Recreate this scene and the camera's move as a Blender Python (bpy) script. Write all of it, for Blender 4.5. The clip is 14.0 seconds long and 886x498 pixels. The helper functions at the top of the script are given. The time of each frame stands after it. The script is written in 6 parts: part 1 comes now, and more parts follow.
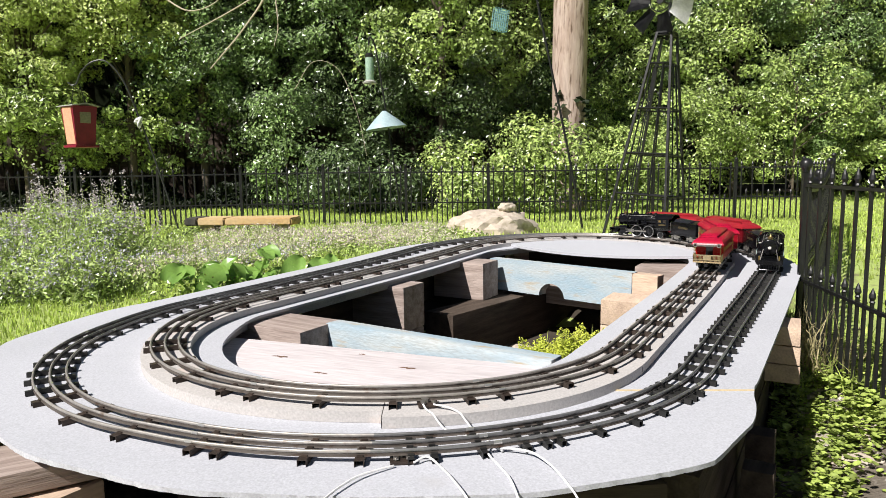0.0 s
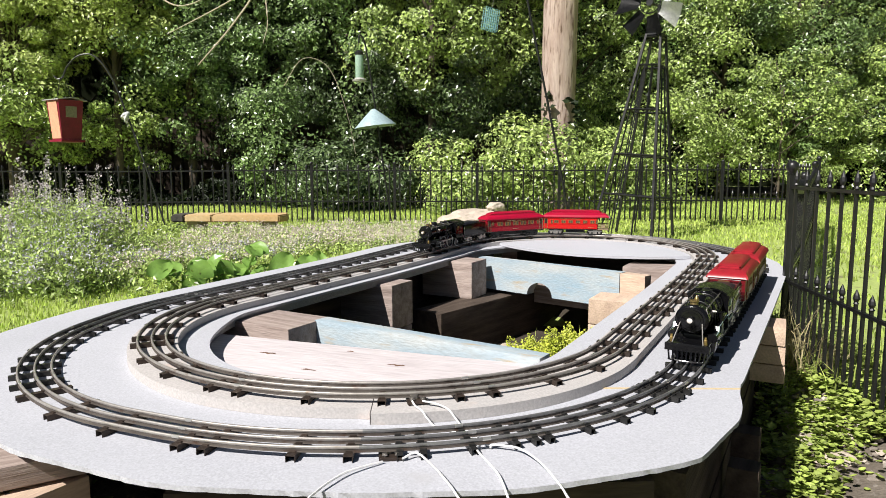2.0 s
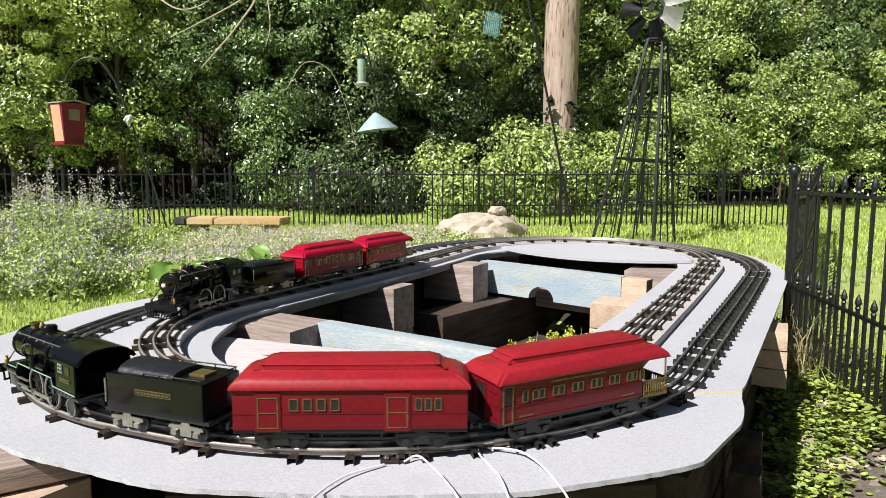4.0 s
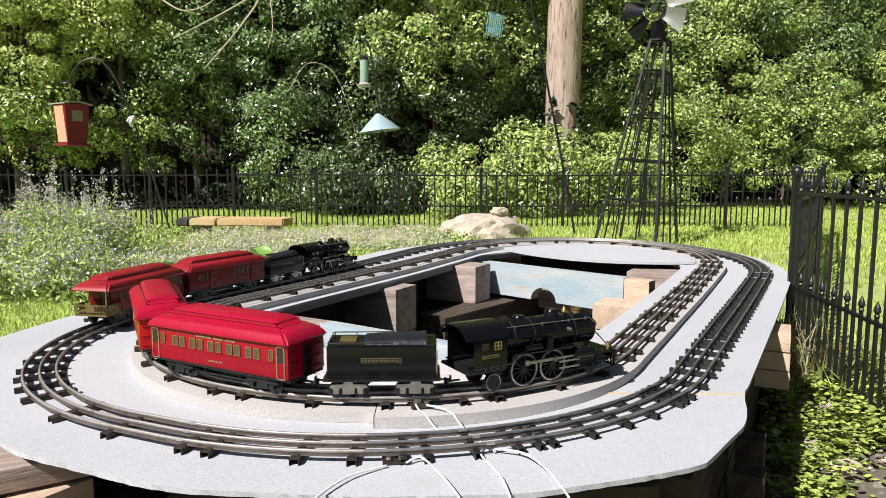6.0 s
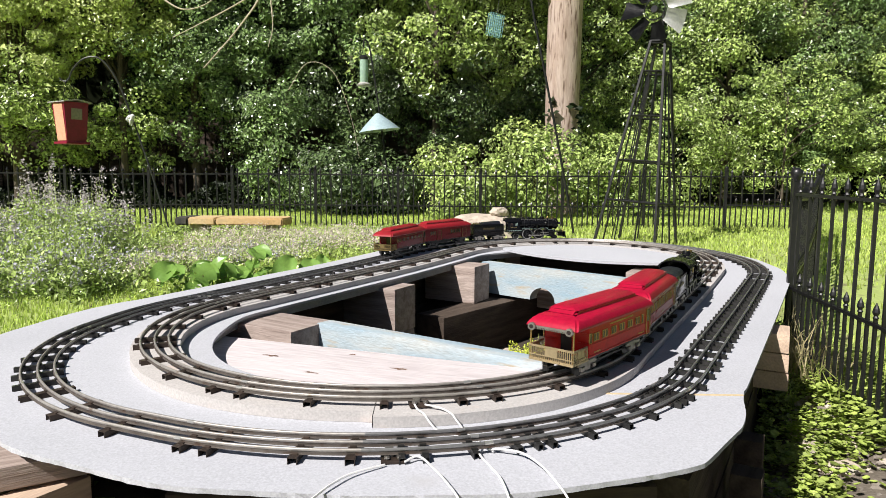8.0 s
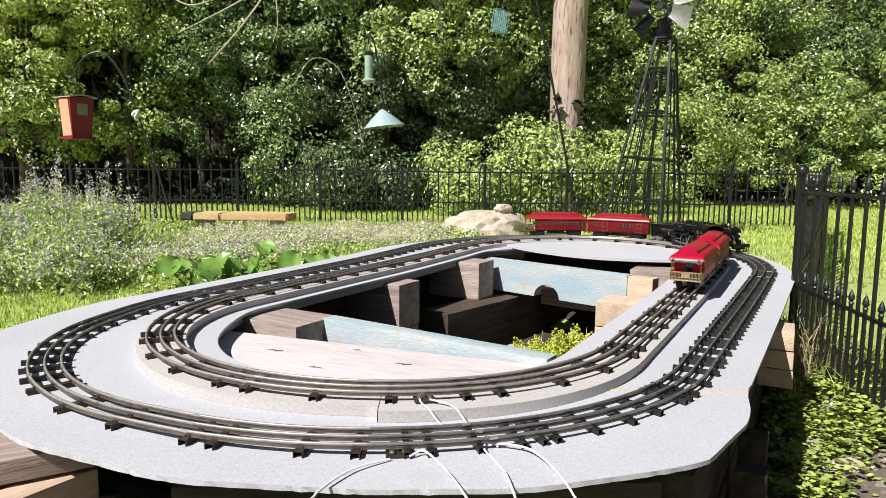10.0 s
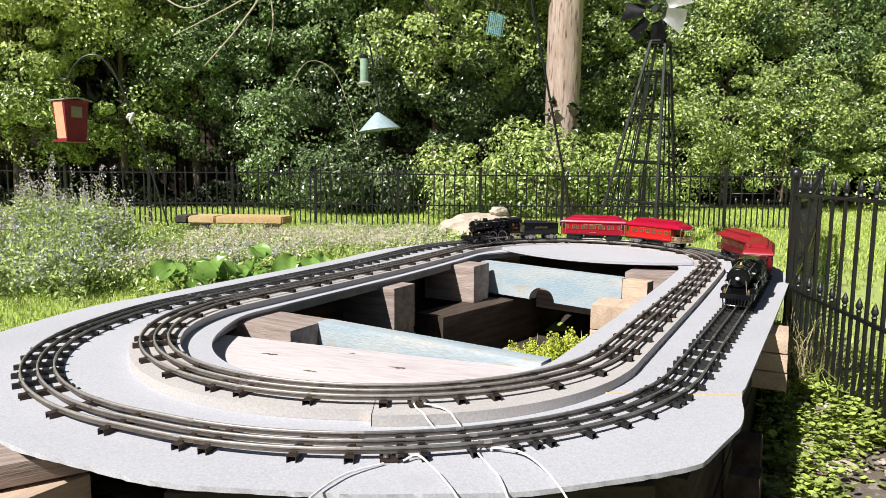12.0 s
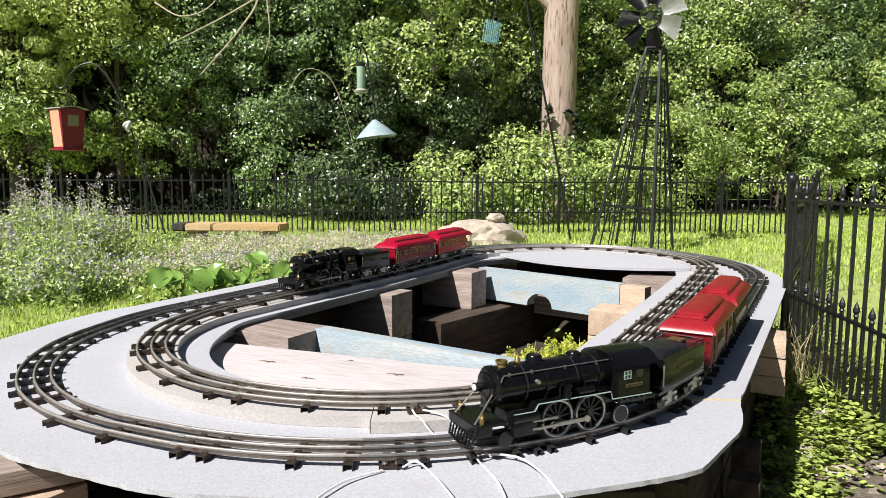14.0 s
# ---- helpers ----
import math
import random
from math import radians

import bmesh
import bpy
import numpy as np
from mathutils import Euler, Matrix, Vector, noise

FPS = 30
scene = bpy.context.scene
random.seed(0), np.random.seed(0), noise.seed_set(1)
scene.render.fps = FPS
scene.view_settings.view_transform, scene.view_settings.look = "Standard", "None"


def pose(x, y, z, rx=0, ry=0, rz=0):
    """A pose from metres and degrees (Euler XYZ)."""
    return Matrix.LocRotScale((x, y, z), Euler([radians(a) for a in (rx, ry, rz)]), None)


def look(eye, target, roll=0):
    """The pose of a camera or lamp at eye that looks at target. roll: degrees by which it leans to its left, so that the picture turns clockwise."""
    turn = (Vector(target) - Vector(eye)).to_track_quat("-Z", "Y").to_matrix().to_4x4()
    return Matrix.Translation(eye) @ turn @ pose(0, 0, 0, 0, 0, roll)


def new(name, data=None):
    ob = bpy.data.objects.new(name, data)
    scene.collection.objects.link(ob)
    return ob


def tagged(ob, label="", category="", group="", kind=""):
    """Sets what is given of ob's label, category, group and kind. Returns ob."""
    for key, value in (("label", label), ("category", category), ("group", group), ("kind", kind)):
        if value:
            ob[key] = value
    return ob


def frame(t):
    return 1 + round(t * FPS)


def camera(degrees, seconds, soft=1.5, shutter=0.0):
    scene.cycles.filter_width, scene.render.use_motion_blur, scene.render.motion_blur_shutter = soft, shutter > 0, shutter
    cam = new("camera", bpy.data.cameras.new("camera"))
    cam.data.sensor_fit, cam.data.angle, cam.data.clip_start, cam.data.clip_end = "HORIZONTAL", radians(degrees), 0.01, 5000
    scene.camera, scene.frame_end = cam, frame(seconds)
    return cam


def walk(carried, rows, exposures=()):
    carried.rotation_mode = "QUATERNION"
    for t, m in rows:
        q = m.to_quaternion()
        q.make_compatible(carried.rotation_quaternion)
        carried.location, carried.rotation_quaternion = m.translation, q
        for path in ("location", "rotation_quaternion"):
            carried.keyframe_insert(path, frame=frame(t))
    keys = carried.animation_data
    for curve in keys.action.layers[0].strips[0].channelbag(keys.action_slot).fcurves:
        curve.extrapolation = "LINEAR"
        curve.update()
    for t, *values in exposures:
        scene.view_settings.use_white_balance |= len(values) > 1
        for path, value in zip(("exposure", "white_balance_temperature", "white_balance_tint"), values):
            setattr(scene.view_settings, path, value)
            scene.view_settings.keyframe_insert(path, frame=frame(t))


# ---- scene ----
cam = camera(66.97, 14.0, soft=0.45, shutter=0.08)
walk(cam, [
    (0.0, look((-0.0000, 0.0000, 0.7434), (-0.0000, 3.9708, 0.2613), -0.729)),
    (0.5, look((-0.0001, 0.0008, 0.7424), (0.0306, 3.9696, 0.2448), -0.508)),
    (1.0, look((-0.0021, 0.0007, 0.7406), (0.0515, 3.9691, 0.2421), -0.345)),
    (1.5, look((-0.0022, -0.0003, 0.7398), (0.0630, 3.9686, 0.2469), -0.222)),
    (2.0, look((-0.0039, -0.0012, 0.7396), (0.0684, 3.9685, 0.2532), -0.088)),
    (2.5, look((-0.0026, -0.0006, 0.7400), (0.0691, 3.9699, 0.2600), -0.066)),
    (3.0, look((-0.0049, -0.0021, 0.7388), (0.0683, 3.9692, 0.2656), 0.057)),
    (5.5, look((-0.0050, -0.0029, 0.7384), (0.0467, 3.9704, 0.2802), 0.037)),
    (6.0, look((-0.0049, -0.0023, 0.7388), (0.0454, 3.9710, 0.2803), 0.078)),
    (6.5, look((-0.0052, -0.0021, 0.7386), (0.0461, 3.9714, 0.2812), 0.089)),
    (7.0, look((-0.0035, -0.0007, 0.7398), (0.0493, 3.9726, 0.2818), 0.122)),
    (7.5, look((-0.0047, -0.0011, 0.7381), (0.0507, 3.9724, 0.2811), 0.254)),
    (8.0, look((-0.0054, -0.0013, 0.7372), (0.0508, 3.9721, 0.2801), 0.346)),
    (10.5, look((-0.0082, -0.0037, 0.7356), (0.0235, 3.9673, 0.2558), 0.558)),
    (11.0, look((-0.0071, -0.0022, 0.7366), (0.0323, 3.9692, 0.2602), 0.543)),
    (11.5, look((-0.0053, -0.0027, 0.7379), (0.0442, 3.9694, 0.2690), 0.500)),
    (12.0, look((-0.0050, -0.0034, 0.7376), (0.0528, 3.9695, 0.2757), 0.529)),
    (12.5, look((-0.0055, -0.0034, 0.7371), (0.0577, 3.9701, 0.2819), 0.595)),
    (13.0, look((-0.0065, -0.0030, 0.7360), (0.0592, 3.9711, 0.2861), 0.666)),
    (13.5, look((-0.0061, -0.0034, 0.7374), (0.0615, 3.9714, 0.2944), 0.533)),
    (14.0, look((-0.0067, -0.0035, 0.7360), (0.0686, 3.9736, 0.3158), 0.309)),
])

# ---- world and sun ----
SUN_AZ, SUN_EL = radians(223), radians(46)      # where the sun stands, from +x towards +y
world = bpy.data.worlds.new("sky")
scene.world = world
world.use_nodes = True
wn = world.node_tree
sky = wn.nodes.new("ShaderNodeTexSky")
sky.sky_type = "NISHITA"
sky.sun_disc = False
sky.sun_elevation = SUN_EL
sky.sun_rotation = math.pi / 2 - SUN_AZ
wn.links.new(sky.outputs[0], wn.nodes["Background"].inputs[0])
wn.nodes["Background"].inputs[1].default_value = 0.027
sun = new("sun", bpy.data.lights.new("sun", "SUN"))
sun.data.energy, sun.data.angle, sun.data.color = 5.3, radians(0.53), (1.0, 0.95, 0.90)
sun.matrix_world = look((0, 0, 0), (-math.cos(SUN_AZ) * math.cos(SUN_EL), -math.sin(SUN_AZ) * math.cos(SUN_EL), -math.sin(SUN_EL)))
scene.view_settings.exposure = 0.45


# ---- materials ----
def mat(name, a, b=None, rough=0.6, metal=0.0, scale=8.0, fine=90.0, bump=0.1, stretch=(1, 1, 1), spec=0.5, dirt=None, dirt_at=0.6, rand=0.0, trans=0.0):
    """Two tones by a broad noise, a fine grain, bump, optional dirt patches, random tone by object or island."""
    m = bpy.data.materials.new(name)
    m.use_nodes = True
    t = m.node_tree
    n, l = t.nodes, t.links
    p = n["Principled BSDF"]
    b = b or tuple(c * 0.75 for c in a)
    co = n.new("ShaderNodeTexCoord")
    mp = n.new("ShaderNodeMapping")
    mp.inputs["Scale"].default_value = stretch
    l.new(co.outputs["Object"], mp.inputs[0])

    def noisy(s, detail=4.0):
        q = n.new("ShaderNodeTexNoise")
        q.inputs["Scale"].default_value, q.inputs["Detail"].default_value = s, detail
        l.new(mp.outputs[0], q.inputs["Vector"])
        return q.outputs["Fac"]

    def ramp(src, lo, hi):
        q = n.new("ShaderNodeMapRange")
        q.inputs["From Min"].default_value, q.inputs["From Max"].default_value = lo, hi
        l.new(src, q.inputs[0])
        return q.outputs[0]

    def mix(fac, c1, c2, mode="MIX"):
        q = n.new("ShaderNodeMix")
        q.data_type, q.blend_type = "RGBA", mode
        for sock, v in ((q.inputs[0], fac), (q.inputs[6], c1), (q.inputs[7], c2)):
            if isinstance(v, (tuple, float, int)):
                sock.default_value = (*v, 1) if isinstance(v, tuple) else v
            else:
                l.new(v, sock)
        return q.outputs[2]

    broad, grain = noisy(scale), noisy(fine, 6.0)
    col = mix(ramp(broad, 0.32, 0.68), a, b)
    col = mix(0.25, col, mix(ramp(grain, 0.3, 0.7), tuple(c * 0.5 for c in a), tuple(min(1, c * 1.5) for c in a)))
    if dirt:
        col = mix(ramp(noisy(scale * 2.7, 8.0), dirt_at, dirt_at + 0.14), col, dirt)
    if rand:
        g = n.new("ShaderNodeNewGeometry")
        o = n.new("ShaderNodeObjectInfo")
        ad = n.new("ShaderNodeMath")
        ad.operation = "ADD"
        l.new(g.outputs["Random Per Island"], ad.inputs[0])
        l.new(o.outputs["Random"], ad.inputs[1])
        fr = n.new("ShaderNodeMath")
        fr.operation = "FRACT"
        l.new(ad.outputs[0], fr.inputs[0])
        hs = n.new("ShaderNodeHueSaturation")
        l.new(col, hs.inputs["Color"])
        vr = n.new("ShaderNodeMapRange")
        vr.inputs["To Min"].default_value, vr.inputs["To Max"].default_value = 1 - rand, 1 + rand
        l.new(fr.outputs[0], vr.inputs[0])
        l.new(vr.outputs[0], hs.inputs["Value"])
        col = hs.outputs[0]
    l.new(col, p.inputs["Base Color"])
    p.inputs["Roughness"].default_value, p.inputs["Metallic"].default_value = rough, metal
    p.inputs["Specular IOR Level"].default_value = spec
    rr = n.new("ShaderNodeMapRange")
    rr.inputs["To Min"].default_value, rr.inputs["To Max"].default_value = max(0.03, rough - 0.12), min(1, rough + 0.12)
    l.new(broad, rr.inputs[0])
    l.new(rr.outputs[0], p.inputs["Roughness"])
    if bump:
        bp = n.new("ShaderNodeBump")
        bp.inputs["Strength"].default_value, bp.inputs["Distance"].default_value = bump, 0.004
        l.new(grain, bp.inputs["Height"])
        l.new(bp.outputs[0], p.inputs["Normal"])
    if trans:
        tr = n.new("ShaderNodeBsdfTranslucent")
        ms = n.new("ShaderNodeMixShader")
        ms.inputs[0].default_value = trans
        l.new(col, tr.inputs[0])
        l.new(p.outputs[0], ms.inputs[1])
        l.new(tr.outputs[0], ms.inputs[2])
        l.new(ms.outputs[0], n["Material Output"].inputs[0])
    return m


def wood_mat(name, a, b, ring=(1, 1, 1), rough=0.85, dirt=None, dirt_at=0.62):
    return mat(name, a, b, rough=rough, scale=5.0, fine=30.0, bump=0.5, stretch=ring, spec=0.25, dirt=dirt, dirt_at=dirt_at, rand=0.12)


M = dict(
    board=mat("painted_board", (0.475, 0.485, 0.525), (0.425, 0.435, 0.47), rough=0.9, scale=3.0, fine=330, bump=0.10, spec=0.2, dirt=(0.43, 0.43, 0.45), dirt_at=0.66),
    edge=mat("board_edge", (0.28, 0.28, 0.28), (0.4, 0.4, 0.39), rough=0.95, scale=25, fine=200, bump=0.8),
    plinth=mat("plinth", (0.49, 0.465, 0.45), (0.43, 0.42, 0.415), rough=0.9, scale=4, fine=260, bump=0.14, spec=0.2, dirt=(0.52, 0.43, 0.38), dirt_at=0.60),
    foam=mat("joint_strip", (0.60, 0.49, 0.30), (0.52, 0.41, 0.26), rough=0.8),
    rail=mat("tinplate_rail", (0.42, 0.40, 0.375), (0.30, 0.27, 0.245), rough=0.45, metal=0.5, scale=14, fine=120, bump=0.1, dirt=(0.20, 0.14, 0.10), dirt_at=0.62),
    rail_dark=mat("dark_rail", (0.30, 0.30, 0.30), (0.19, 0.185, 0.18), rough=0.36, metal=0.6, scale=14, fine=120, bump=0.1),
    # same tinplate as the heads, with the recess's shade put into the colour
    web=mat('rail_web', (0.10, 0.085, 0.075), (0.17, 0.15, 0.135), rough=0.5, metal=0.4, scale=20, fine=120, bump=0.1, dirt=(0.08, 0.05, 0.036), dirt_at=0.57),
    tie=mat("brown_tie", (0.035, 0.026, 0.021), (0.06, 0.04, 0.03), rough=0.55, metal=0.3, scale=30, rand=0.35),
    tie_dark=mat("black_tie", (0.018, 0.018, 0.018), (0.03, 0.028, 0.026), rough=0.5, metal=0.2, scale=30, rand=0.3),
    pin=mat("bright_pin", (0.75, 0.72, 0.66), rough=0.3, metal=0.8),
    wire=mat("white_wire", (0.8, 0.8, 0.8), rough=0.5, bump=0),
    timber=wood_mat("grey_timber", (0.43, 0.355, 0.32), (0.18, 0.135, 0.115), (0.8, 9, 9), dirt=(0.42, 0.36, 0.33)),
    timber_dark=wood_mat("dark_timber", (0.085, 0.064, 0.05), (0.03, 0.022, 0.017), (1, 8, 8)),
    plank=mat("weathered_plank", (0.64, 0.595, 0.605), (0.54, 0.485, 0.495), rough=0.88, scale=2.4, fine=24, bump=0.22, stretch=(0.55, 4.5, 4.5), spec=0.2, dirt=(0.38, 0.315, 0.30), dirt_at=0.66),
    newwood=wood_mat("fresh_wood", (0.60, 0.46, 0.35), (0.46, 0.34, 0.26), (1, 6, 6)),
    knot=mat("wood_knot", (0.10, 0.06, 0.04), (0.18, 0.10, 0.06), rough=0.8, scale=60),
    blue=mat("pale_blue_paint", (0.27, 0.39, 0.48), (0.54, 0.53, 0.49), rough=0.8, scale=3.5, fine=60, bump=0.3, stretch=(1, 4, 4), dirt=(0.42, 0.35, 0.25), dirt_at=0.58),
    soil=mat("dark_soil", (0.035, 0.028, 0.02), (0.06, 0.045, 0.03), rough=1, scale=9, bump=1.0),
    ground=mat("grass_ground", (0.34, 0.42, 0.125), (0.27, 0.34, 0.10), rough=1, scale=3, fine=60, bump=1.0, dirt=(0.14, 0.115, 0.07), dirt_at=0.57),
    black=mat("black_enamel", (0.004, 0.004, 0.005), (0.007, 0.007, 0.008), rough=0.17, scale=18, fine=150, bump=0.03, spec=0.30, dirt=(0.014, 0.013, 0.012), dirt_at=0.66),
    blackmat=mat("black_iron", (0.010, 0.010, 0.011), (0.018, 0.018, 0.019), rough=0.36, spec=0.45, scale=25, bump=0.1),
    red=mat("red_enamel", (0.38, 0.005, 0.032), (0.31, 0.005, 0.026), spec=0.35, rough=0.34, scale=9, fine=150, bump=0.05, dirt=(0.17, 0.016, 0.02), dirt_at=0.68),
    redside=mat("crimson_enamel", (0.30, 0.005, 0.018), (0.24, 0.005, 0.014), spec=0.3, rough=0.30, scale=9, fine=150, bump=0.05, dirt=(0.11, 0.016, 0.012), dirt_at=0.66),
    brightred=mat("scarlet_enamel", (0.54, 0.012, 0.010), (0.45, 0.009, 0.009), spec=0.3, rough=0.32, scale=9, fine=150, bump=0.05, dirt=(0.22, 0.02, 0.015), dirt_at=0.67),
    brass=mat("brass", (0.62, 0.44, 0.16), (0.42, 0.29, 0.11), rough=0.35, metal=0.9, scale=40, bump=0.1),
    oldbrass=mat('dull_brass', (0.26, 0.19, 0.08), (0.16, 0.12, 0.05), rough=0.5, metal=0.7, scale=60, bump=0.1),
    cream=mat("cream_pane", (0.10, 0.075, 0.045), (0.06, 0.045, 0.03), rough=0.35, scale=30, bump=0),
    darkpane=mat("dark_pane", (0.03, 0.022, 0.02), rough=0.12, bump=0),
    nickel=mat("dull_nickel", (0.42, 0.40, 0.37), (0.26, 0.24, 0.22), rough=0.42, metal=0.85, scale=50, bump=0.15),
    wheelrim=mat("wheel_rim", (0.55, 0.54, 0.52), rough=0.3, metal=0.9, bump=0),
    greenline=mat("pale_grey_green_line", (0.27, 0.38, 0.35), rough=0.45, bump=0),
    lamp=mat("headlight_glass", (0.72, 0.66, 0.62), rough=0.12, bump=0),
    feeder=mat("red_feeder", (0.25, 0.008, 0.036), (0.19, 0.008, 0.026), rough=0.45, scale=14),
    seed=mat("seed_window", (0.32, 0.28, 0.2), (0.2, 0.17, 0.12), rough=0.3, scale=60),
    roofgrey=mat("pale_roof", (0.45, 0.44, 0.42), rough=0.7, scale=14),
    tube=mat("green_tube", (0.45, 0.62, 0.5), (0.35, 0.52, 0.42), rough=0.2, scale=20, bump=0, trans=0.3),
    cone=mat("blue_grey_cone", (0.36, 0.47, 0.50), (0.28, 0.38, 0.42), rough=0.5, scale=12),
    teal=mat("teal_wire", (0.16, 0.36, 0.38), rough=0.5, bump=0),
    vane=mat("galvanised_vane", (0.78, 0.78, 0.80), (0.66, 0.66, 0.68), rough=0.5, metal=0.5, scale=20),
    bark=mat("bare_trunk", (0.50, 0.40, 0.35), (0.33, 0.24, 0.20), rough=0.9, scale=9, fine=42, bump=1.0, stretch=(1.3, 1.3, 0.2), spec=0.2, dirt=(0.15, 0.10, 0.075), dirt_at=0.54),
    # near-black: the shade deep in the wood, put into a colour
    depth=mat('painted_wood_shade', (0.012, 0.016, 0.007), (0.007, 0.009, 0.004), rough=1, scale=0.8, fine=6, bump=0, spec=0.05),
    bark2=mat("dark_bark", (0.07, 0.055, 0.04), (0.12, 0.095, 0.07), rough=0.95, scale=6, fine=40, bump=1.0),
    twig=mat("pale_twig", (0.52, 0.45, 0.36), (0.40, 0.34, 0.26), rough=0.9),
    leaf=mat("leaf", (0.22, 0.325, 0.115), (0.075, 0.125, 0.04), rough=0.29, spec=0.8, scale=1.2, fine=9, bump=0, rand=0.75, trans=0.12),
    # canopy shade put into a darker leaf colour
    leafshade=mat("shaded_leaf", (0.120, 0.180, 0.066), (0.036, 0.060, 0.022), rough=0.28, spec=0.8, scale=1.2, fine=9, bump=0, rand=0.75, trans=0.10),
    oldroof=mat("faded_red_enamel", (0.31, 0.016, 0.024), (0.24, 0.012, 0.020), spec=0.4, rough=0.34, scale=9, fine=150, bump=0.05, dirt=(0.20, 0.04, 0.03), dirt_at=0.64),
    outred=mat('faded_crimson', (0.15, 0.006, 0.012), (0.11, 0.006, 0.010), spec=0.3, rough=0.32, scale=9, fine=150, bump=0.05, dirt=(0.07, 0.015, 0.012), dirt_at=0.64),
    leaf2=mat("yellow_leaf", (0.44, 0.55, 0.17), (0.15, 0.22, 0.06), rough=0.30, spec=0.8, scale=1.2, fine=9, bump=0, rand=0.7, trans=0.18),
    # sunlight put into a paler leaf colour
    leafsun=mat("sunlit_leaf", (0.62, 0.70, 0.26), (0.42, 0.52, 0.16), rough=0.42, spec=0.5, scale=1.2, fine=9, bump=0, rand=0.45, trans=0.28),
    # the feeder's sunlit side, painted as a paler orange
    feederside=mat("sun_toned_panel", (0.80, 0.40, 0.26), (0.72, 0.33, 0.22), rough=0.5, scale=14),
    rod=mat("grey_rod", (0.05, 0.052, 0.05), (0.03, 0.03, 0.03), rough=0.4, metal=0.3, scale=20),
    paleflower=mat("pale_spike_flower", (0.58, 0.53, 0.56), (0.48, 0.43, 0.46), rough=0.7, scale=4, bump=0, rand=0.3, trans=0.2),
    lilac=mat("blue_lilac_flower", (0.55, 0.54, 0.63), (0.47, 0.45, 0.54), rough=0.7, scale=4, bump=0, rand=0.3, trans=0.2),
    stain=mat("black_lichen", (0.03, 0.03, 0.028), (0.10, 0.09, 0.07), rough=0.95, scale=14, fine=60, bump=0.8),
    coal=mat("moulded_coal", (0.010, 0.011, 0.017), (0.018, 0.018, 0.024), rough=0.42, scale=30, fine=80, bump=0.5),
    # the wood's shade is put into this leaf colour; the trunk's ivy shares it
    leafdark=mat("near_black_leaf", (0.016, 0.026, 0.010), (0.010, 0.017, 0.006), rough=0.5, spec=0.3, scale=1.2, fine=9, bump=0, rand=0.5, trans=0.1),
    grass=mat("grass_blade", (0.55, 0.66, 0.17), (0.43, 0.56, 0.13), rough=0.6, scale=2, fine=9, bump=0, rand=0.4, trans=0.42),
    dry=mat("dry_grass", (0.42, 0.36, 0.2), (0.3, 0.27, 0.13), rough=0.7, scale=5, bump=0, rand=0.3, trans=0.2),
    sage=mat("grey_green_leaf", (0.50, 0.61, 0.22), (0.32, 0.43, 0.13), rough=0.6, scale=3, bump=0, rand=0.55, trans=0.2),
    flower=mat("pale_pink_flower", (0.74, 0.64, 0.60), (0.66, 0.55, 0.50), rough=0.7, scale=4, bump=0, rand=0.3, trans=0.2),
    sedum=mat("yellow_sedum", (0.56, 0.60, 0.09), (0.40, 0.47, 0.06), rough=0.5, scale=12, bump=0, rand=0.35, trans=0.2),
    lily=mat("broad_leaf", (0.24, 0.40, 0.09), (0.13, 0.25, 0.05), rough=0.28, scale=9, fine=40, bump=0.1, trans=0.25),
    palebrass=mat("pale_brass", (0.56, 0.45, 0.27), (0.42, 0.33, 0.2), rough=0.45, metal=0.7, scale=40, bump=0.1),
    clover=mat("round_leaf", (0.34, 0.42, 0.10), (0.22, 0.29, 0.06), rough=0.5, spec=0.4, scale=8, bump=0, rand=0.5, trans=0.15),
    stone=mat("pale_stone", (0.52, 0.44, 0.36), (0.40, 0.35, 0.30), rough=0.95, scale=5, fine=40, bump=1.0, dirt=(0.25, 0.22, 0.16), dirt_at=0.6),
    benchstone=mat("bench_stone", (0.56, 0.43, 0.24), (0.52, 0.32, 0.12), rough=0.9, scale=3, fine=60, bump=0.6, dirt=(0.06, 0.06, 0.05), dirt_at=0.68),
    path=mat("gravelly_soil", (0.17, 0.145, 0.12), (0.10, 0.085, 0.065), rough=0.95, scale=14, fine=110, bump=1.0, spec=0.2, dirt=(0.28, 0.25, 0.22), dirt_at=0.6),
    pebble=mat("pebble", (0.42, 0.37, 0.32), (0.24, 0.20, 0.16), rough=0.9, scale=20, bump=0.4, rand=0.5),
)


# ---- building helpers ----
def part(name, bm, material, parent=None, label=""):
    me = bpy.data.meshes.new(name)
    bm.to_mesh(me)
    bm.free()
    ob = new(name, me)
    me.materials.append(M[material])
    if parent:
        ob.parent = parent
    if label:
        tagged(ob, label)
    return ob


def thing(name, label, category, m=None, group="", kind=""):
    ob = new(name)
    ob.empty_display_size = 0.05
    if m is not None:
        ob.matrix_basis = m
    return tagged(ob, label, category, group, kind)


def smooth(ob, angle=40):
    for f in ob.data.polygons:
        f.use_smooth = True
    ob.data.set_sharp_from_angle(angle=radians(angle))
    return ob


def box(bm, size, at=(0, 0, 0), bevel=0.0, rot=None):
    m = Matrix.Translation(at) @ (rot or Matrix()) @ Matrix.Diagonal((*size, 1))
    r = bmesh.ops.create_cube(bm, size=1, matrix=m)
    if bevel:
        es = list({e for v in r["verts"] for e in v.link_edges})
        bmesh.ops.bevel(bm, geom=es, offset=bevel, segments=2, affect="EDGES", profile=0.7)
    return bm


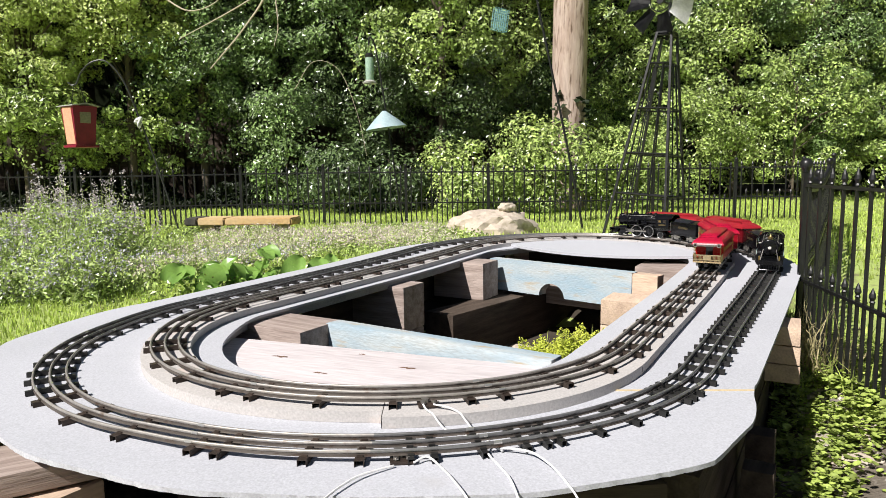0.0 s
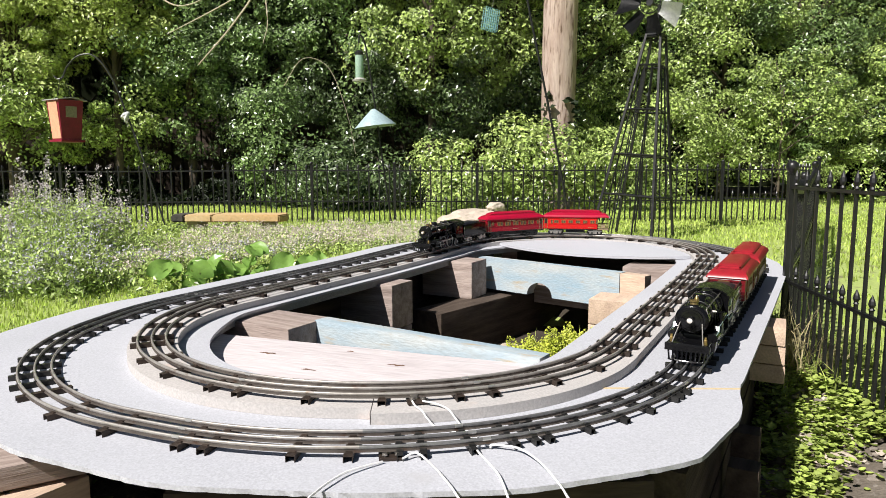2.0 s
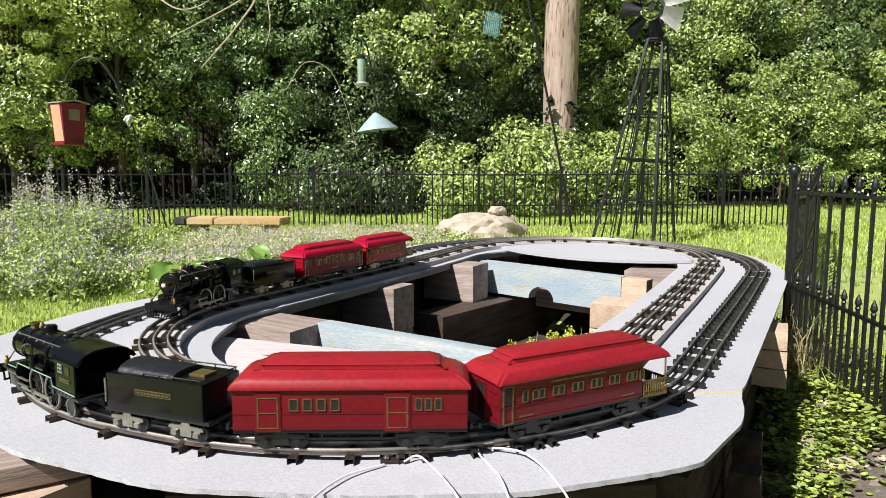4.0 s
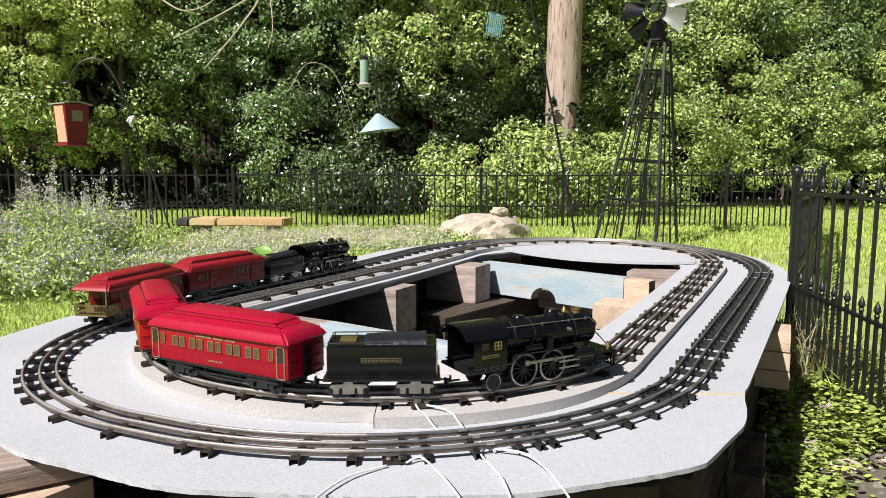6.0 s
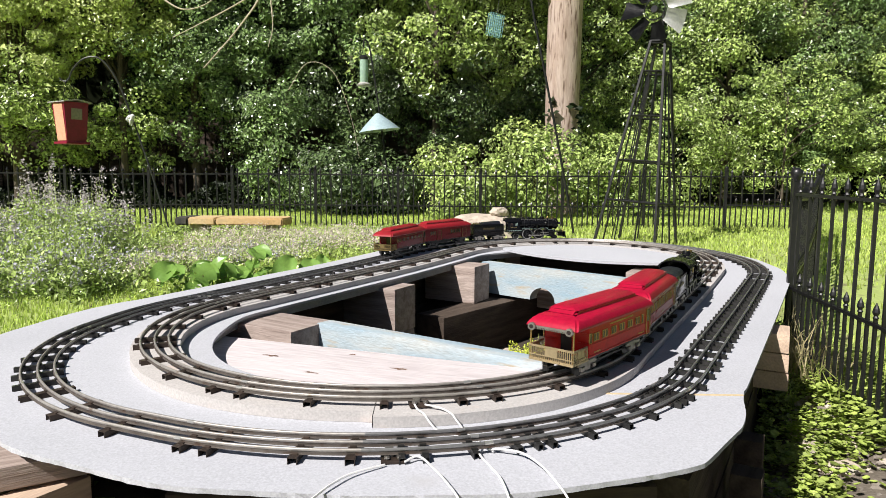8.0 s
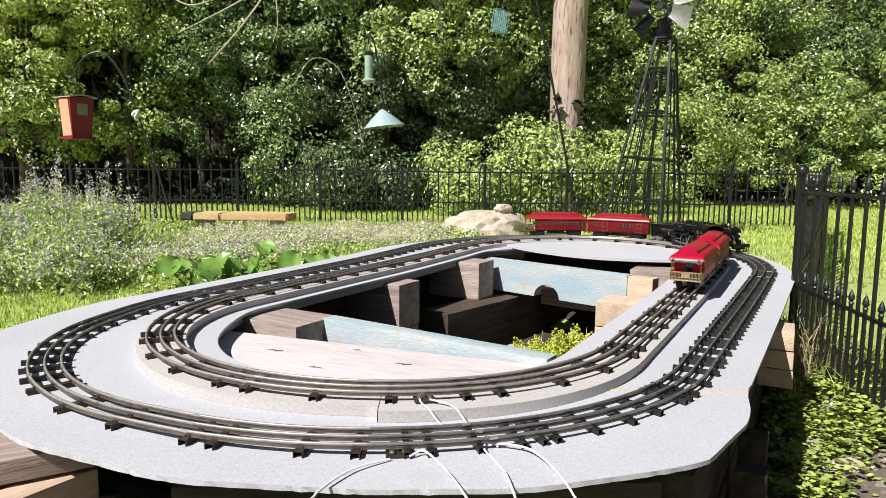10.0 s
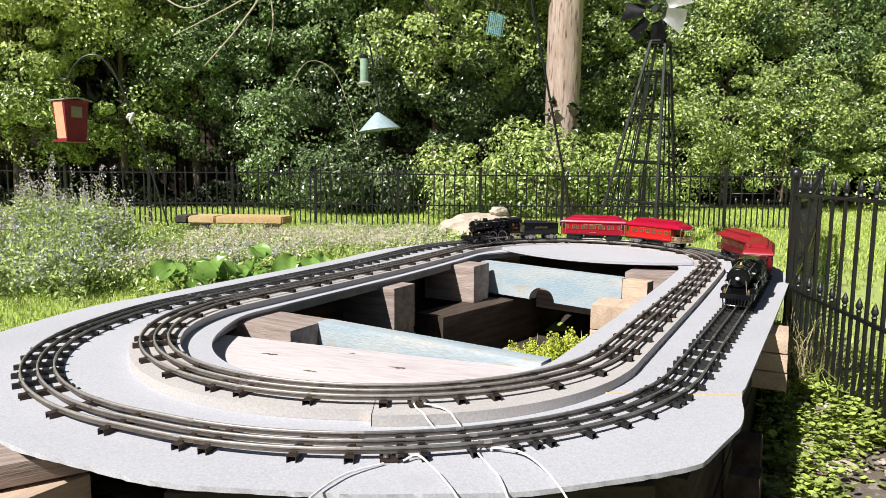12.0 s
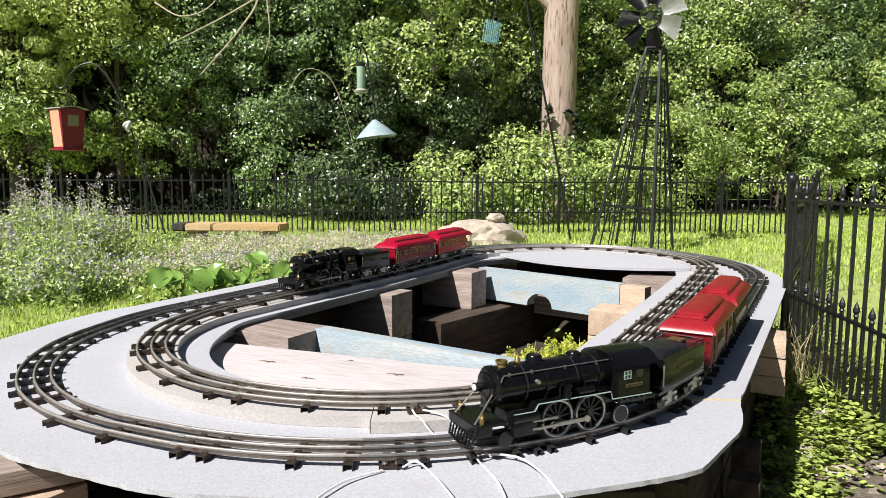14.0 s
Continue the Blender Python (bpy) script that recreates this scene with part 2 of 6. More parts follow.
def boxbm(size, at=(0, 0, 0), bevel=0.0):
    return box(bmesh.new(), size, at, bevel)


def cyl(bm, r, h, at=(0, 0, 0), axis="z", r2=None, seg=20):
    rot = {"z": Matrix(), "x": Matrix.Rotation(math.pi / 2, 4, "Y"), "y": Matrix.Rotation(-math.pi / 2, 4, "X")}[axis]
    bmesh.ops.create_cone(bm, cap_ends=True, segments=seg, radius1=r, radius2=r if r2 is None else r2, depth=h, matrix=Matrix.Translation(at) @ rot)
    return bm


def lathe(bm, prof, at=(0, 0, 0), seg=20, rot=None):
    """A turned shape from (radius, height) pairs round z."""
    base = Matrix.Translation(at) @ (rot or Matrix())
    rings = []
    for r, z in prof:
        rings.append([bm.verts.new(base @ Vector((r * math.cos(2 * math.pi * i / seg), r * math.sin(2 * math.pi * i / seg), z))) for i in range(seg)])
    for a, b in zip(rings, rings[1:]):
        for i in range(seg):
            bm.faces.new((a[i], a[(i + 1) % seg], b[(i + 1) % seg], b[i]))
    bm.faces.new(rings[0][::-1])
    bm.faces.new(rings[-1])
    return bm


def tube(bm, pts, r, seg=8, r2=None, closed=False):
    """A round bar along points, tapering from r to r2."""
    pts = [Vector(p) for p in pts]
    n = len(pts)
    rings = []
    for i, p in enumerate(pts):
        d = pts[(i + 1) % n if closed else min(i + 1, n - 1)] - pts[i - 1 if closed else max(i - 1, 0)]
        d.normalize()
        s = d.cross(Vector((0, 0, 1)))
        if s.length < 1e-3:
            s = d.cross(Vector((0, 1, 0)))
        s.normalize()
        u = s.cross(d)
        rr = r if r2 is None else r + (r2 - r) * i / max(1, n - 1)
        rings.append([bm.verts.new(p + rr * (math.cos(a) * s + math.sin(a) * u)) for a in (2 * math.pi * k / seg for k in range(seg))])
    for a, b in zip(rings, rings[1:] + ([rings[0]] if closed else [])):
        for i in range(seg):
            bm.faces.new((a[i], a[(i + 1) % seg], b[(i + 1) % seg], b[i]))
    if not closed:
        bm.faces.new(rings[0][::-1])
        bm.faces.new(rings[-1])
    return bm


def extrude(bm, outline, lo, hi, fn):
    """A prism: outline of (a, b), fn(a, b, c) gives the point for c from lo to hi."""
    A = [bm.verts.new(fn(a, b, lo)) for a, b in outline]
    B = [bm.verts.new(fn(a, b, hi)) for a, b in outline]
    n = len(A)
    for i in range(n):
        bm.faces.new((A[i], A[(i + 1) % n], B[(i + 1) % n], B[i]))
    bm.faces.new(A[::-1])
    bm.faces.new(B)
    bmesh.ops.recalc_face_normals(bm, faces=bm.faces[:])
    return bm


def curved(points, n=12):
    """Catmull-Rom through points."""
    P = [Vector(p) for p in points]
    P = [2 * P[0] - P[1]] + P + [2 * P[-1] - P[-2]]
    out = []
    for i in range(1, len(P) - 2):
        a, b, c, d = P[i - 1:i + 3]
        for k in range(n):
            t = k / n
            out.append(0.5 * (2 * b + (c - a) * t + (2 * a - 5 * b + 4 * c - d) * t * t + (3 * b - a - 3 * c + d) * t ** 3))
    out.append(P[-2])
    return out


def cloud(name, V, F, material):
    """A mesh object out of many small loose pieces."""
    me = bpy.data.meshes.new(name)
    me.from_pydata(V.tolist(), [], F.tolist())
    me.materials.append(M[material])
    return new(name, me)


def leaves(rng, at, size, up=0.3, spread=1.0, fold=0.25, slim=0.55, out=None):
    """Folded pointed leaves at the places given, turned at random about a bias. Returns vertices and faces."""
    n = len(at)
    size = np.broadcast_to(size, (n,)) * rng.uniform(0.6, 1.35, n)
    nrm = rng.normal(size=(n, 3)) * spread + np.array([-0.25, -0.45, up + 0.3])
    if out is not None:
        nrm = rng.normal(size=(n, 3)) * 0.42 + out + np.array([0, 0, 0.35])
    nrm /= np.linalg.norm(nrm, axis=1)[:, None]
    d = rng.normal(size=(n, 3)) + np.array([0, 0, -0.3])
    d -= (d * nrm).sum(1)[:, None] * nrm
    d /= np.linalg.norm(d, axis=1)[:, None]
    s = np.cross(nrm, d)
    L = size[:, None]
    p0 = at - d * L * 0.5
    p2 = at + d * L * 0.5
    mid = at - d * L * 0.08
    p1 = mid + s * L * slim * 0.5 + nrm * L * fold * 0.5
    p3 = mid - s * L * slim * 0.5 + nrm * L * fold * 0.5
    V = np.stack([p0, p1, p2, p3], 1).reshape(-1, 3)
    b = np.arange(n)[:, None] * 4
    F = np.concatenate([b + [0, 1, 2], b + [0, 2, 3]], 1).reshape(-1, 3)
    return V, F


def blades(rng, at, h, w, lean=0.4):
    """Thin bent grass blades."""
    n = len(at)
    h = np.broadcast_to(h, (n,)) * rng.uniform(0.55, 1.3, n)
    a = rng.uniform(0, 2 * math.pi, n)
    dirv = np.stack([np.cos(a), np.sin(a), np.zeros(n)], 1)
    side = np.stack([-np.sin(a), np.cos(a), np.zeros(n)], 1)
    k = rng.uniform(0.1, 1, n)[:, None] * lean
    H = h[:, None] * np.array([0, 0, 1])
    W = side * w * 0.5
    m = at + H * 0.55 + dirv * k * h[:, None] * 0.35
    t = at + H * (1 - 0.3 * k) + dirv * k * h[:, None]
    V = np.stack([at - W, at + W, m + W * 0.8, m - W * 0.8, t], 1).reshape(-1, 3)
    b = np.arange(n)[:, None] * 5
    F3 = np.concatenate([b + [0, 1, 2], b + [0, 2, 3], b + [3, 2, 4]], 1).reshape(-1, 3)
    return V, F3


# ---- the lie of the land and of the table ----
BOARD = 0.35            # top of the table board
RAIL = 0.018            # top of a rail over what it lies on
PLINTH = 0.0177         # height of the bed under the inner loop
OUTER = [(-0.1167, 1.5881, 0.6986), (0.5371, 2.7546, 0.7389), (-0.2284, 1.5266, 0.5972)]
INNER = [(-0.0970, 1.5846, 0.5333), (0.5825, 2.7689, 0.5323)]


def step(x, lo, hi):
    s = np.clip((np.asarray(x, float) - lo) / (hi - lo), 0, 1)
    return s * s * (3 - 2 * s)


def rise(x, y):
    """The board climbs a little towards its far end."""
    return 0.031 * step(0.5 * np.asarray(x) + 0.866 * np.asarray(y), 2.0, 3.75)


def land(x, y):
    """Height of the ground: a low side by the gate, higher lawn behind and beside."""
    x, y = np.asarray(x, float), np.asarray(y, float)
    low = step(x, 0.1, 0.75) * (1 - step(y, 2.4, 5.2))
    near = (1 - step(y, 0.2, 1.0)) * (1 - step(x, 0.0, 0.8)) * 0.9
    bank = 0.075 * step(x, 0.85, 1.15) * (1 - step(y, 2.2, 3.2))
    a = ((x - 0.25) * 0.5 + (y - 2.15) * 0.866) / 1.35
    b = ((x - 0.25) * 0.866 - (y - 2.15) * 0.5) / 0.78
    pit = 1 - step(np.hypot(a, b), 0.72, 1.02)
    return 0.22 - 0.22 * np.maximum(np.maximum(low, near), pit) + bank + 0.012 * np.sin(1.7 * x + 0.6) * np.cos(1.3 * y)


def loop(discs, off=0.0, n=480):
    """The outline of a belt laid round the discs, at an even pace, and its length. off may depend on the outward angle."""
    th = np.linspace(-math.pi / 2, 1.5 * math.pi, 2881)[:-1]
    nn = np.stack([np.cos(th), np.sin(th)], 1)
    h = np.array([nn @ np.array(d[:2]) + d[2] for d in discs])
    k = h.argmax(0)
    D = np.array(discs)
    o = off(th) if callable(off) else np.full(len(th), off)
    P = D[k, :2] + nn * (D[k, 2] + o)[:, None]
    P = np.concatenate([P, P[:1]])
    s = np.r_[0, np.cumsum(np.hypot(*np.diff(P, axis=0).T))]
    t = np.linspace(0, s[-1], n + 1)[:-1]
    return np.c_[np.interp(t, s, P[:, 0]), np.interp(t, s, P[:, 1])], s[-1]


class Line:
    """A centre line that can be asked for a place by the distance run along it."""
    def __init__(self, discs, z):
        self.P, self.length = loop(discs, 0.0, 2000)
        self.z = z

    def at(self, s):
        u = (s / self.length) % 1.0 * 2000
        i = int(u) % 2000
        a, b = self.P[i], self.P[(i + 1) % 2000]
        p = a + (b - a) * (u - int(u))
        return Vector((p[0], p[1], self.z + float(rise(p[0], p[1]))))


line_out = Line(OUTER, BOARD + RAIL)
line_in = Line(INNER, BOARD + RAIL + PLINTH)


def ring_slab(outer, inner, z0, z1, wobble=0.0):
    """A flat ring between two outlines of equal count, from z0 down to z1, following the rise."""
    bm = bmesh.new()
    n = len(outer)
    rng = np.random.default_rng(3)
    jag = rng.normal(size=n) * wobble
    rows = []
    for P, z, j in ((inner, z1, 0), (inner, z0, 0), (outer, z0, 0), (outer, z1, 1)):
        c = P.mean(0)
        rows.append([bm.verts.new((p[0] + (p[0] - c[0]) * jag[i] * j, p[1] + (p[1] - c[1]) * jag[i] * j, z + float(rise(*p)))) for i, p in enumerate(P)])
    for a, b in zip(rows, rows[1:] + rows[:1]):
        for i in range(n):
            bm.faces.new((a[i], a[(i + 1) % n], b[(i + 1) % n], b[i]))
    bmesh.ops.recalc_face_normals(bm, faces=bm.faces[:])
    return bm


# ---- ground ----
def build_ground():
    bm = bmesh.new()
    xs = np.r_[np.linspace(-400, -12, 7), np.linspace(-10, 6, 81), np.linspace(8, 400, 7)]
    ys = np.r_[np.linspace(-400, -4, 6), np.linspace(-3, 12, 76), np.linspace(14, 400, 7)]
    grid = [[bm.verts.new((x, y, float(land(x, y)))) for x in xs] for y in ys]
    for j in range(len(ys) - 1):
        for i in range(len(xs) - 1):
            bm.faces.new((grid[j][i], grid[j][i + 1], grid[j + 1][i + 1], grid[j + 1][i]))
    g = smooth(part("ground", bm, "ground"))
    return tagged(g, "grassy sloping garden ground with bare patches", "ground", kind="structure")


build_ground()


def pit_soil():
    """Bare dark soil in the dug hollow inside and below the table."""
    bm = bmesh.new()
    xs, ys = np.linspace(-0.75, 1.25, 41), np.linspace(0.75, 3.6, 58)
    grid = [[bm.verts.new((x, y, float(land(x, y)) + 0.012 + 0.006 * noise.noise(Vector((x * 9, y * 9, 0))))) for x in xs] for y in ys]
    for j in range(len(ys) - 1):
        for i in range(len(xs) - 1):
            cx, cy = (xs[i] + xs[i + 1]) / 2, (ys[j] + ys[j + 1]) / 2
            a, b = ((cx - 0.25) * 0.5 + (cy - 2.15) * 0.866) / 1.35, ((cx - 0.25) * 0.866 - (cy - 2.15) * 0.5) / 0.78
            if math.hypot(a, b) < 1.03:
                bm.faces.new((grid[j][i], grid[j][i + 1], grid[j + 1][i + 1], grid[j + 1][i]))
    bmesh.ops.delete(bm, geom=[v for v in bm.verts if not v.link_faces], context="VERTS")
    return tagged(smooth(part("pit_soil", bm, "soil")), "bare dark soil in the hollow under the table", "soil", kind="structure")


pit_soil()


def gravel_path():
    """Gravel and soil along the table's near side; unseen part added against green bounce."""
    bm = bmesh.new()
    xs, ys = np.linspace(-2.0, 2.0, 21), np.linspace(-2.0, 1.6, 19)
    grid = [[bm.verts.new((x, y, float(land(x, y)) + 0.006)) for x in xs] for y in ys]
    for j in range(18):
        for i in range(20):
            cx, cy = (xs[i] + xs[i + 1]) / 2, (ys[j] + ys[j + 1]) / 2
            # round part lies unseen by the camera; the strip at right is in view
            if math.hypot(cx + 0.1, cy + 0.35) < 1.25 + 0.15 * math.sin(4 * math.atan2(cy, cx)) or (0.5 < cx < 1.4 and cy > 0):
                bm.faces.new((grid[j][i], grid[j][i + 1], grid[j + 1][i + 1], grid[j + 1][i]))
    bmesh.ops.delete(bm, geom=[v for v in bm.verts if not v.link_faces], context="VERTS")
    return tagged(smooth(part("gravel_path", bm, "path")), "grey gravel and soil beside the table, its unseen part added against green bounce", "path", kind="structure")


gravel_path()


# ---- the table ----
def edge_off(th):
    keys = [(-90, .124), (-70, .148), (-57, .176), (-46, .146), (-37, .108), (-33, .097), (0, .10), (25, .115), (60, .11), (100, .10), (130, .12), (155, .19), (180, .2), (205, .15), (225, .12), (270, .122)]
    a = np.degrees(th)
    return np.interp(a, [k for k, _ in keys], [v for _, v in keys]) + 0.003 * np.sin(9 * th) + 0.002 * np.sin(23 * th)


def hole_off(th):
    a = (np.degrees(th) + 360) % 360
    return -0.115 + 0.035 * np.exp(-((a - 150) / 18) ** 2)


board_edge, _ = loop(OUTER, edge_off, 720)
hole_edge, _ = loop(INNER, hole_off, 720)
table = thing("layout_table", "pale grey painted train table board with a rough cut edge", "table")
top = part("tabletop", ring_slab(board_edge, hole_edge, BOARD, BOARD - 0.007, 0.0004), "board", table, "pale grey painted board")
part("underside", ring_slab(board_edge * 0.965 + board_edge.mean(0) * 0.035, hole_edge * 1.02 - hole_edge.mean(0) * 0.02, BOARD - 0.0075, BOARD - 0.030), "edge", table, "dark raw lower layer of the board")
seam = bmesh.new()
box(seam, (0.24, 0.005, 0.0015), (0.42, 1.135, BOARD + 0.0008), rot=Matrix.Rotation(radians(-2), 4, "Z"))
part("joint_strip", seam, "foam", table, "orange glue line across the board")

# bed under the inner loop
bed = thing("track_bed", "low raised bed of grey board strips under the inner track", "track bed")
wide = lambda th: 0.052 + 0.025 * np.exp(-((np.degrees(th) + 90) / 40) ** 2) + 0.004 * np.sin(5 * th)
po, _ = loop(INNER, wide, 300)
pi_, _ = loop(INNER, -0.05, 300)
cuts = [0, 26, 47, 92, 131, 180, 228, 265, 300]
for a, b in zip(cuts, cuts[1:]):
    bm = bmesh.new()
    idx = [i % 300 for i in range(a, b + 1)]
    rowsv = []
    for P, z in ((pi_, BOARD), (pi_, BOARD + PLINTH), (po, BOARD + PLINTH), (po, BOARD)):
        rowsv.append([bm.verts.new((P[i][0], P[i][1], z + 0.0004 + float(rise(*P[i])))) for i in idx])
    for r, q in zip(rowsv, rowsv[1:] + rowsv[:1]):
        for i in range(len(idx) - 1):
            bm.faces.new((r[i], r[i + 1], q[i + 1], q[i]))
    bm.faces.new([r[0] for r in rowsv])
    bm.faces.new([r[-1] for r in rowsv][::-1])
    bmesh.ops.recalc_face_normals(bm, faces=bm.faces[:])
    bmesh.ops.scale(bm, vec=(0.9975, 0.9975, 1), verts=bm.verts[:], space=Matrix.Translation(-Vector((*np.mean([po[i] for i in idx], 0), 0))))
    part("strip", bm, "plinth", bed)

# crescent board over the far end of the opening
def crescent():
    bm = bmesh.new()
    L = loop(INNER, -0.052, 720)[0]
    a, b = Vector((0.30, 3.22)), Vector((0.985, 2.70))
    i0 = int(np.hypot(*(L - np.array(b)).T).argmin())
    i1 = int(np.hypot(*(L - np.array(a)).T).argmin())
    arc = L[i0:i1 + 1]
    n = len(arc)
    p, q = Vector(arc[0]), Vector(arc[-1])
    nrm = Vector((-0.5, -0.866))
    top_z, bot_z = BOARD + 0.013, BOARD + 0.002
    rows_ = [[], [], [], []]
    for k in range(n):
        t = k / (n - 1)
        c = p.lerp(q, t) + nrm * 0.16 * math.sin(math.pi * t) ** 0.8
        for r_, pt, z in zip(rows_, (c, c, arc[k], arc[k]), (bot_z, top_z, top_z, bot_z)):
            r_.append(bm.verts.new((pt[0], pt[1], z + float(rise(pt[0], pt[1])))))
    for r_, s_ in zip(rows_, rows_[1:] + rows_[:1]):
        for i in range(n - 1):
            bm.faces.new((r_[i], r_[i + 1], s_[i + 1], s_[i]))
    bmesh.ops.recalc_face_normals(bm, faces=bm.faces[:])
    return bm


tagged(part("crescent_board", crescent(), "board"), "pale grey crescent of thin board on the table", "board")


# ---- tracks ----
HEAD = [(-0.0009, -0.0047), (-0.0018, -0.0038), (-0.0021, -0.0025), (-0.0018, -0.0009), (-0.0010, 0), (0.0010, 0), (0.0018, -0.0009), (0.0021, -0.0025), (0.0018, -0.0038), (0.0009, -0.0047)]
WEB = [(-0.0028, -0.0089), (-0.0027, -0.0083), (-0.0008, -0.0078), (-0.0008, -0.0046), (0.0008, -0.0046), (0.0008, -0.0078), (0.0027, -0.0083), (0.0028, -0.0089)]


def rail_bar(discs, off, z, prof, a=0, b=1):
    """One member of a rail swept along its line."""
    n = 480
    P, _ = loop(discs, off, n)
    bm = bmesh.new()
    idx = [i % n for i in range(int(a * n), int(b * n) + 1)]
    ringsv = []
    for i in idx:
        d = P[(i + 1) % n] - P[i - 1]
        d = d / np.hypot(*d)
        nx, ny = d[1], -d[0]
        zz = z + float(rise(*P[i]))
        ringsv.append([bm.verts.new((P[i][0] + nx * u, P[i][1] + ny * u, zz + w)) for u, w in prof])
    for r, q in zip(ringsv, ringsv[1:]):
        for k in range(len(prof)):
            bm.faces.new((r[k], r[(k + 1) % len(prof)], q[(k + 1) % len(prof)], q[k]))
    bmesh.ops.recalc_face_normals(bm, faces=bm.faces[:])
    return bm


def tie_mesh(name, width, material, w=0.0075):
    """A folded sheet-metal sleeper with open ends."""
    bm = bmesh.new()
    h, t = 0.0093, 0.0009
    out = [(-w, 0), (-w, h), (w, h), (w, 0), (w - t, 0), (w - t, h - t), (-w + t, h - t), (-w + t, 0)]
    extrude(bm, out, -width / 2, width / 2, lambda a, b, c: (a, c, b))
    for y in (-0.0275, 0, 0.0275):
        box(bm, (0.009, 0.010, 0.0022), (0, y, h + 0.0006), 0.0007)
    me = bpy.data.meshes.new(name)
    bm.to_mesh(me)
    bm.free()
    me.materials.append(M[material])
    return me


def build_track(name, label, line, discs, z, spans, pieces, tie_width):
    tr = thing(name, label, "toy railway track")
    for off in (-0.0275, 0, 0.0275):
        for a, b, material in pieces:
            rl_ = smooth(part("rail", rail_bar(discs, off, z, HEAD, a, b), material, tr), 60)
            smooth(part("rail_web", rail_bar(discs, off, z, WEB, a, b), "web", rl_), 35)
    meshes = {m: tie_mesh("tie", tie_width, m, 0.0066 if m == "tie" else 0.0043) for m in ("tie", "tie_dark")}
    for s, material in spans:
        p, q = line.at(s - 0.01), line.at(s + 0.01)
        d = q - p
        o = new("tie", meshes[material])
        o.parent = tr
        o.matrix_basis = Matrix.Translation((p + q) / 2 - Vector((0, 0, RAIL - 0.0002))) @ Matrix.Rotation(math.atan2(d.y, d.x), 4, "Z")
    pin = bmesh.new()
    cyl(pin, 0.0027, 0.012, axis="x", seg=10)
    pm = part("joint_pin", pin, "pin", tr)
    seclen = line.length / round(line.length / 0.415)
    for k in range(int(round(line.length / seclen))):
        s = 0.16 + k * seclen
        for j, off in enumerate((-0.0275, 0, 0.0275)):
            p, q = line.at(s + 0.012 * j - 0.01), line.at(s + 0.012 * j + 0.01)
            d = (q - p).normalized()
            o = pm if (k == 0 and j == 0) else new("joint_pin", pm.data)
            o.parent = tr
            o.matrix_basis = Matrix.Translation((p + q) / 2 + Vector((d.y, -d.x, 0)) * off + Vector((0, 0, -0.0024))) @ Matrix.Rotation(math.atan2(d.y, d.x), 4, "Z")
    return tr


sec_i = line_in.length / 15
ties_in = []
for k in range(15):
    for f in (0.07, 0.36, 0.64, 0.93):
        ties_in.append(((k + f) * sec_i + 0.16, "tie"))
ties_out = []
s = 0.0
rt = random.Random(5)
while s < line_out.length - 0.03:
    dense = s < 1.95 and s > 0.9
    ties_out.append((s + rt.uniform(-0.006, 0.006), "tie" if s < 0.06 or s > line_out.length - 0.62 else "tie_dark"))
    if dense:
        s += 0.047
    elif s < 0.9 and s > 0.05:
        s += 0.066 if rt.random() < 0.75 else 0.028
    elif s > line_out.length - 0.62:
        s += 0.125 if rt.random() < 0.7 else 0.045
    else:
        s += 0.064
build_track("inner_track", "oval of three-rail tinplate track with rusty brown ties", line_in, INNER, BOARD + RAIL + PLINTH, ties_in, ((0, 1, "rail"),), 0.084)
build_track("outer_track", "wide oval of three-rail track with many black ties", line_out, OUTER, BOARD + RAIL, ties_out, ((0.004, 0.86, "rail_dark"), (0.86, 1.004, "rail")), 0.085)


# ---- trains ----
def wheel_mesh(r, w, rim="wheelrim", spokes=0):
    bm = bmesh.new()
    y = Matrix.Rotation(math.pi / 2, 4, "X")
    if spokes:
        lathe(bm, [(r * 0.84, -w / 2), (r, -w / 2), (r, w * 0.3), (r * 1.07, w * 0.3), (r * 1.07, w / 2), (r * 0.84, w / 2), (r * 0.84, -w / 2)], rot=y, seg=28)
        cyl(bm, r * 0.2, w * 1.1, axis="y", seg=12)
        for k in range(spokes):
            a = 2 * math.pi * k / spokes
            box(bm, (r * 0.7, w * 0.6, r * 0.09), (math.cos(a) * r * 0.5, 0, math.sin(a) * r * 0.5), rot=Matrix.Rotation(-a, 4, "Y"))
    else:
        lathe(bm, [(r * 0.3, -w / 2 - 0.001), (r * 0.35, -w / 2), (r * 0.8, -w * 0.35), (r * 0.82, -w / 2), (r, -w / 2), (r, w * 0.3), (r * 1.1, w * 0.3), (r * 1.1, w / 2), (r * 0.4, w / 2)], rot=y, seg=20)
    return bm


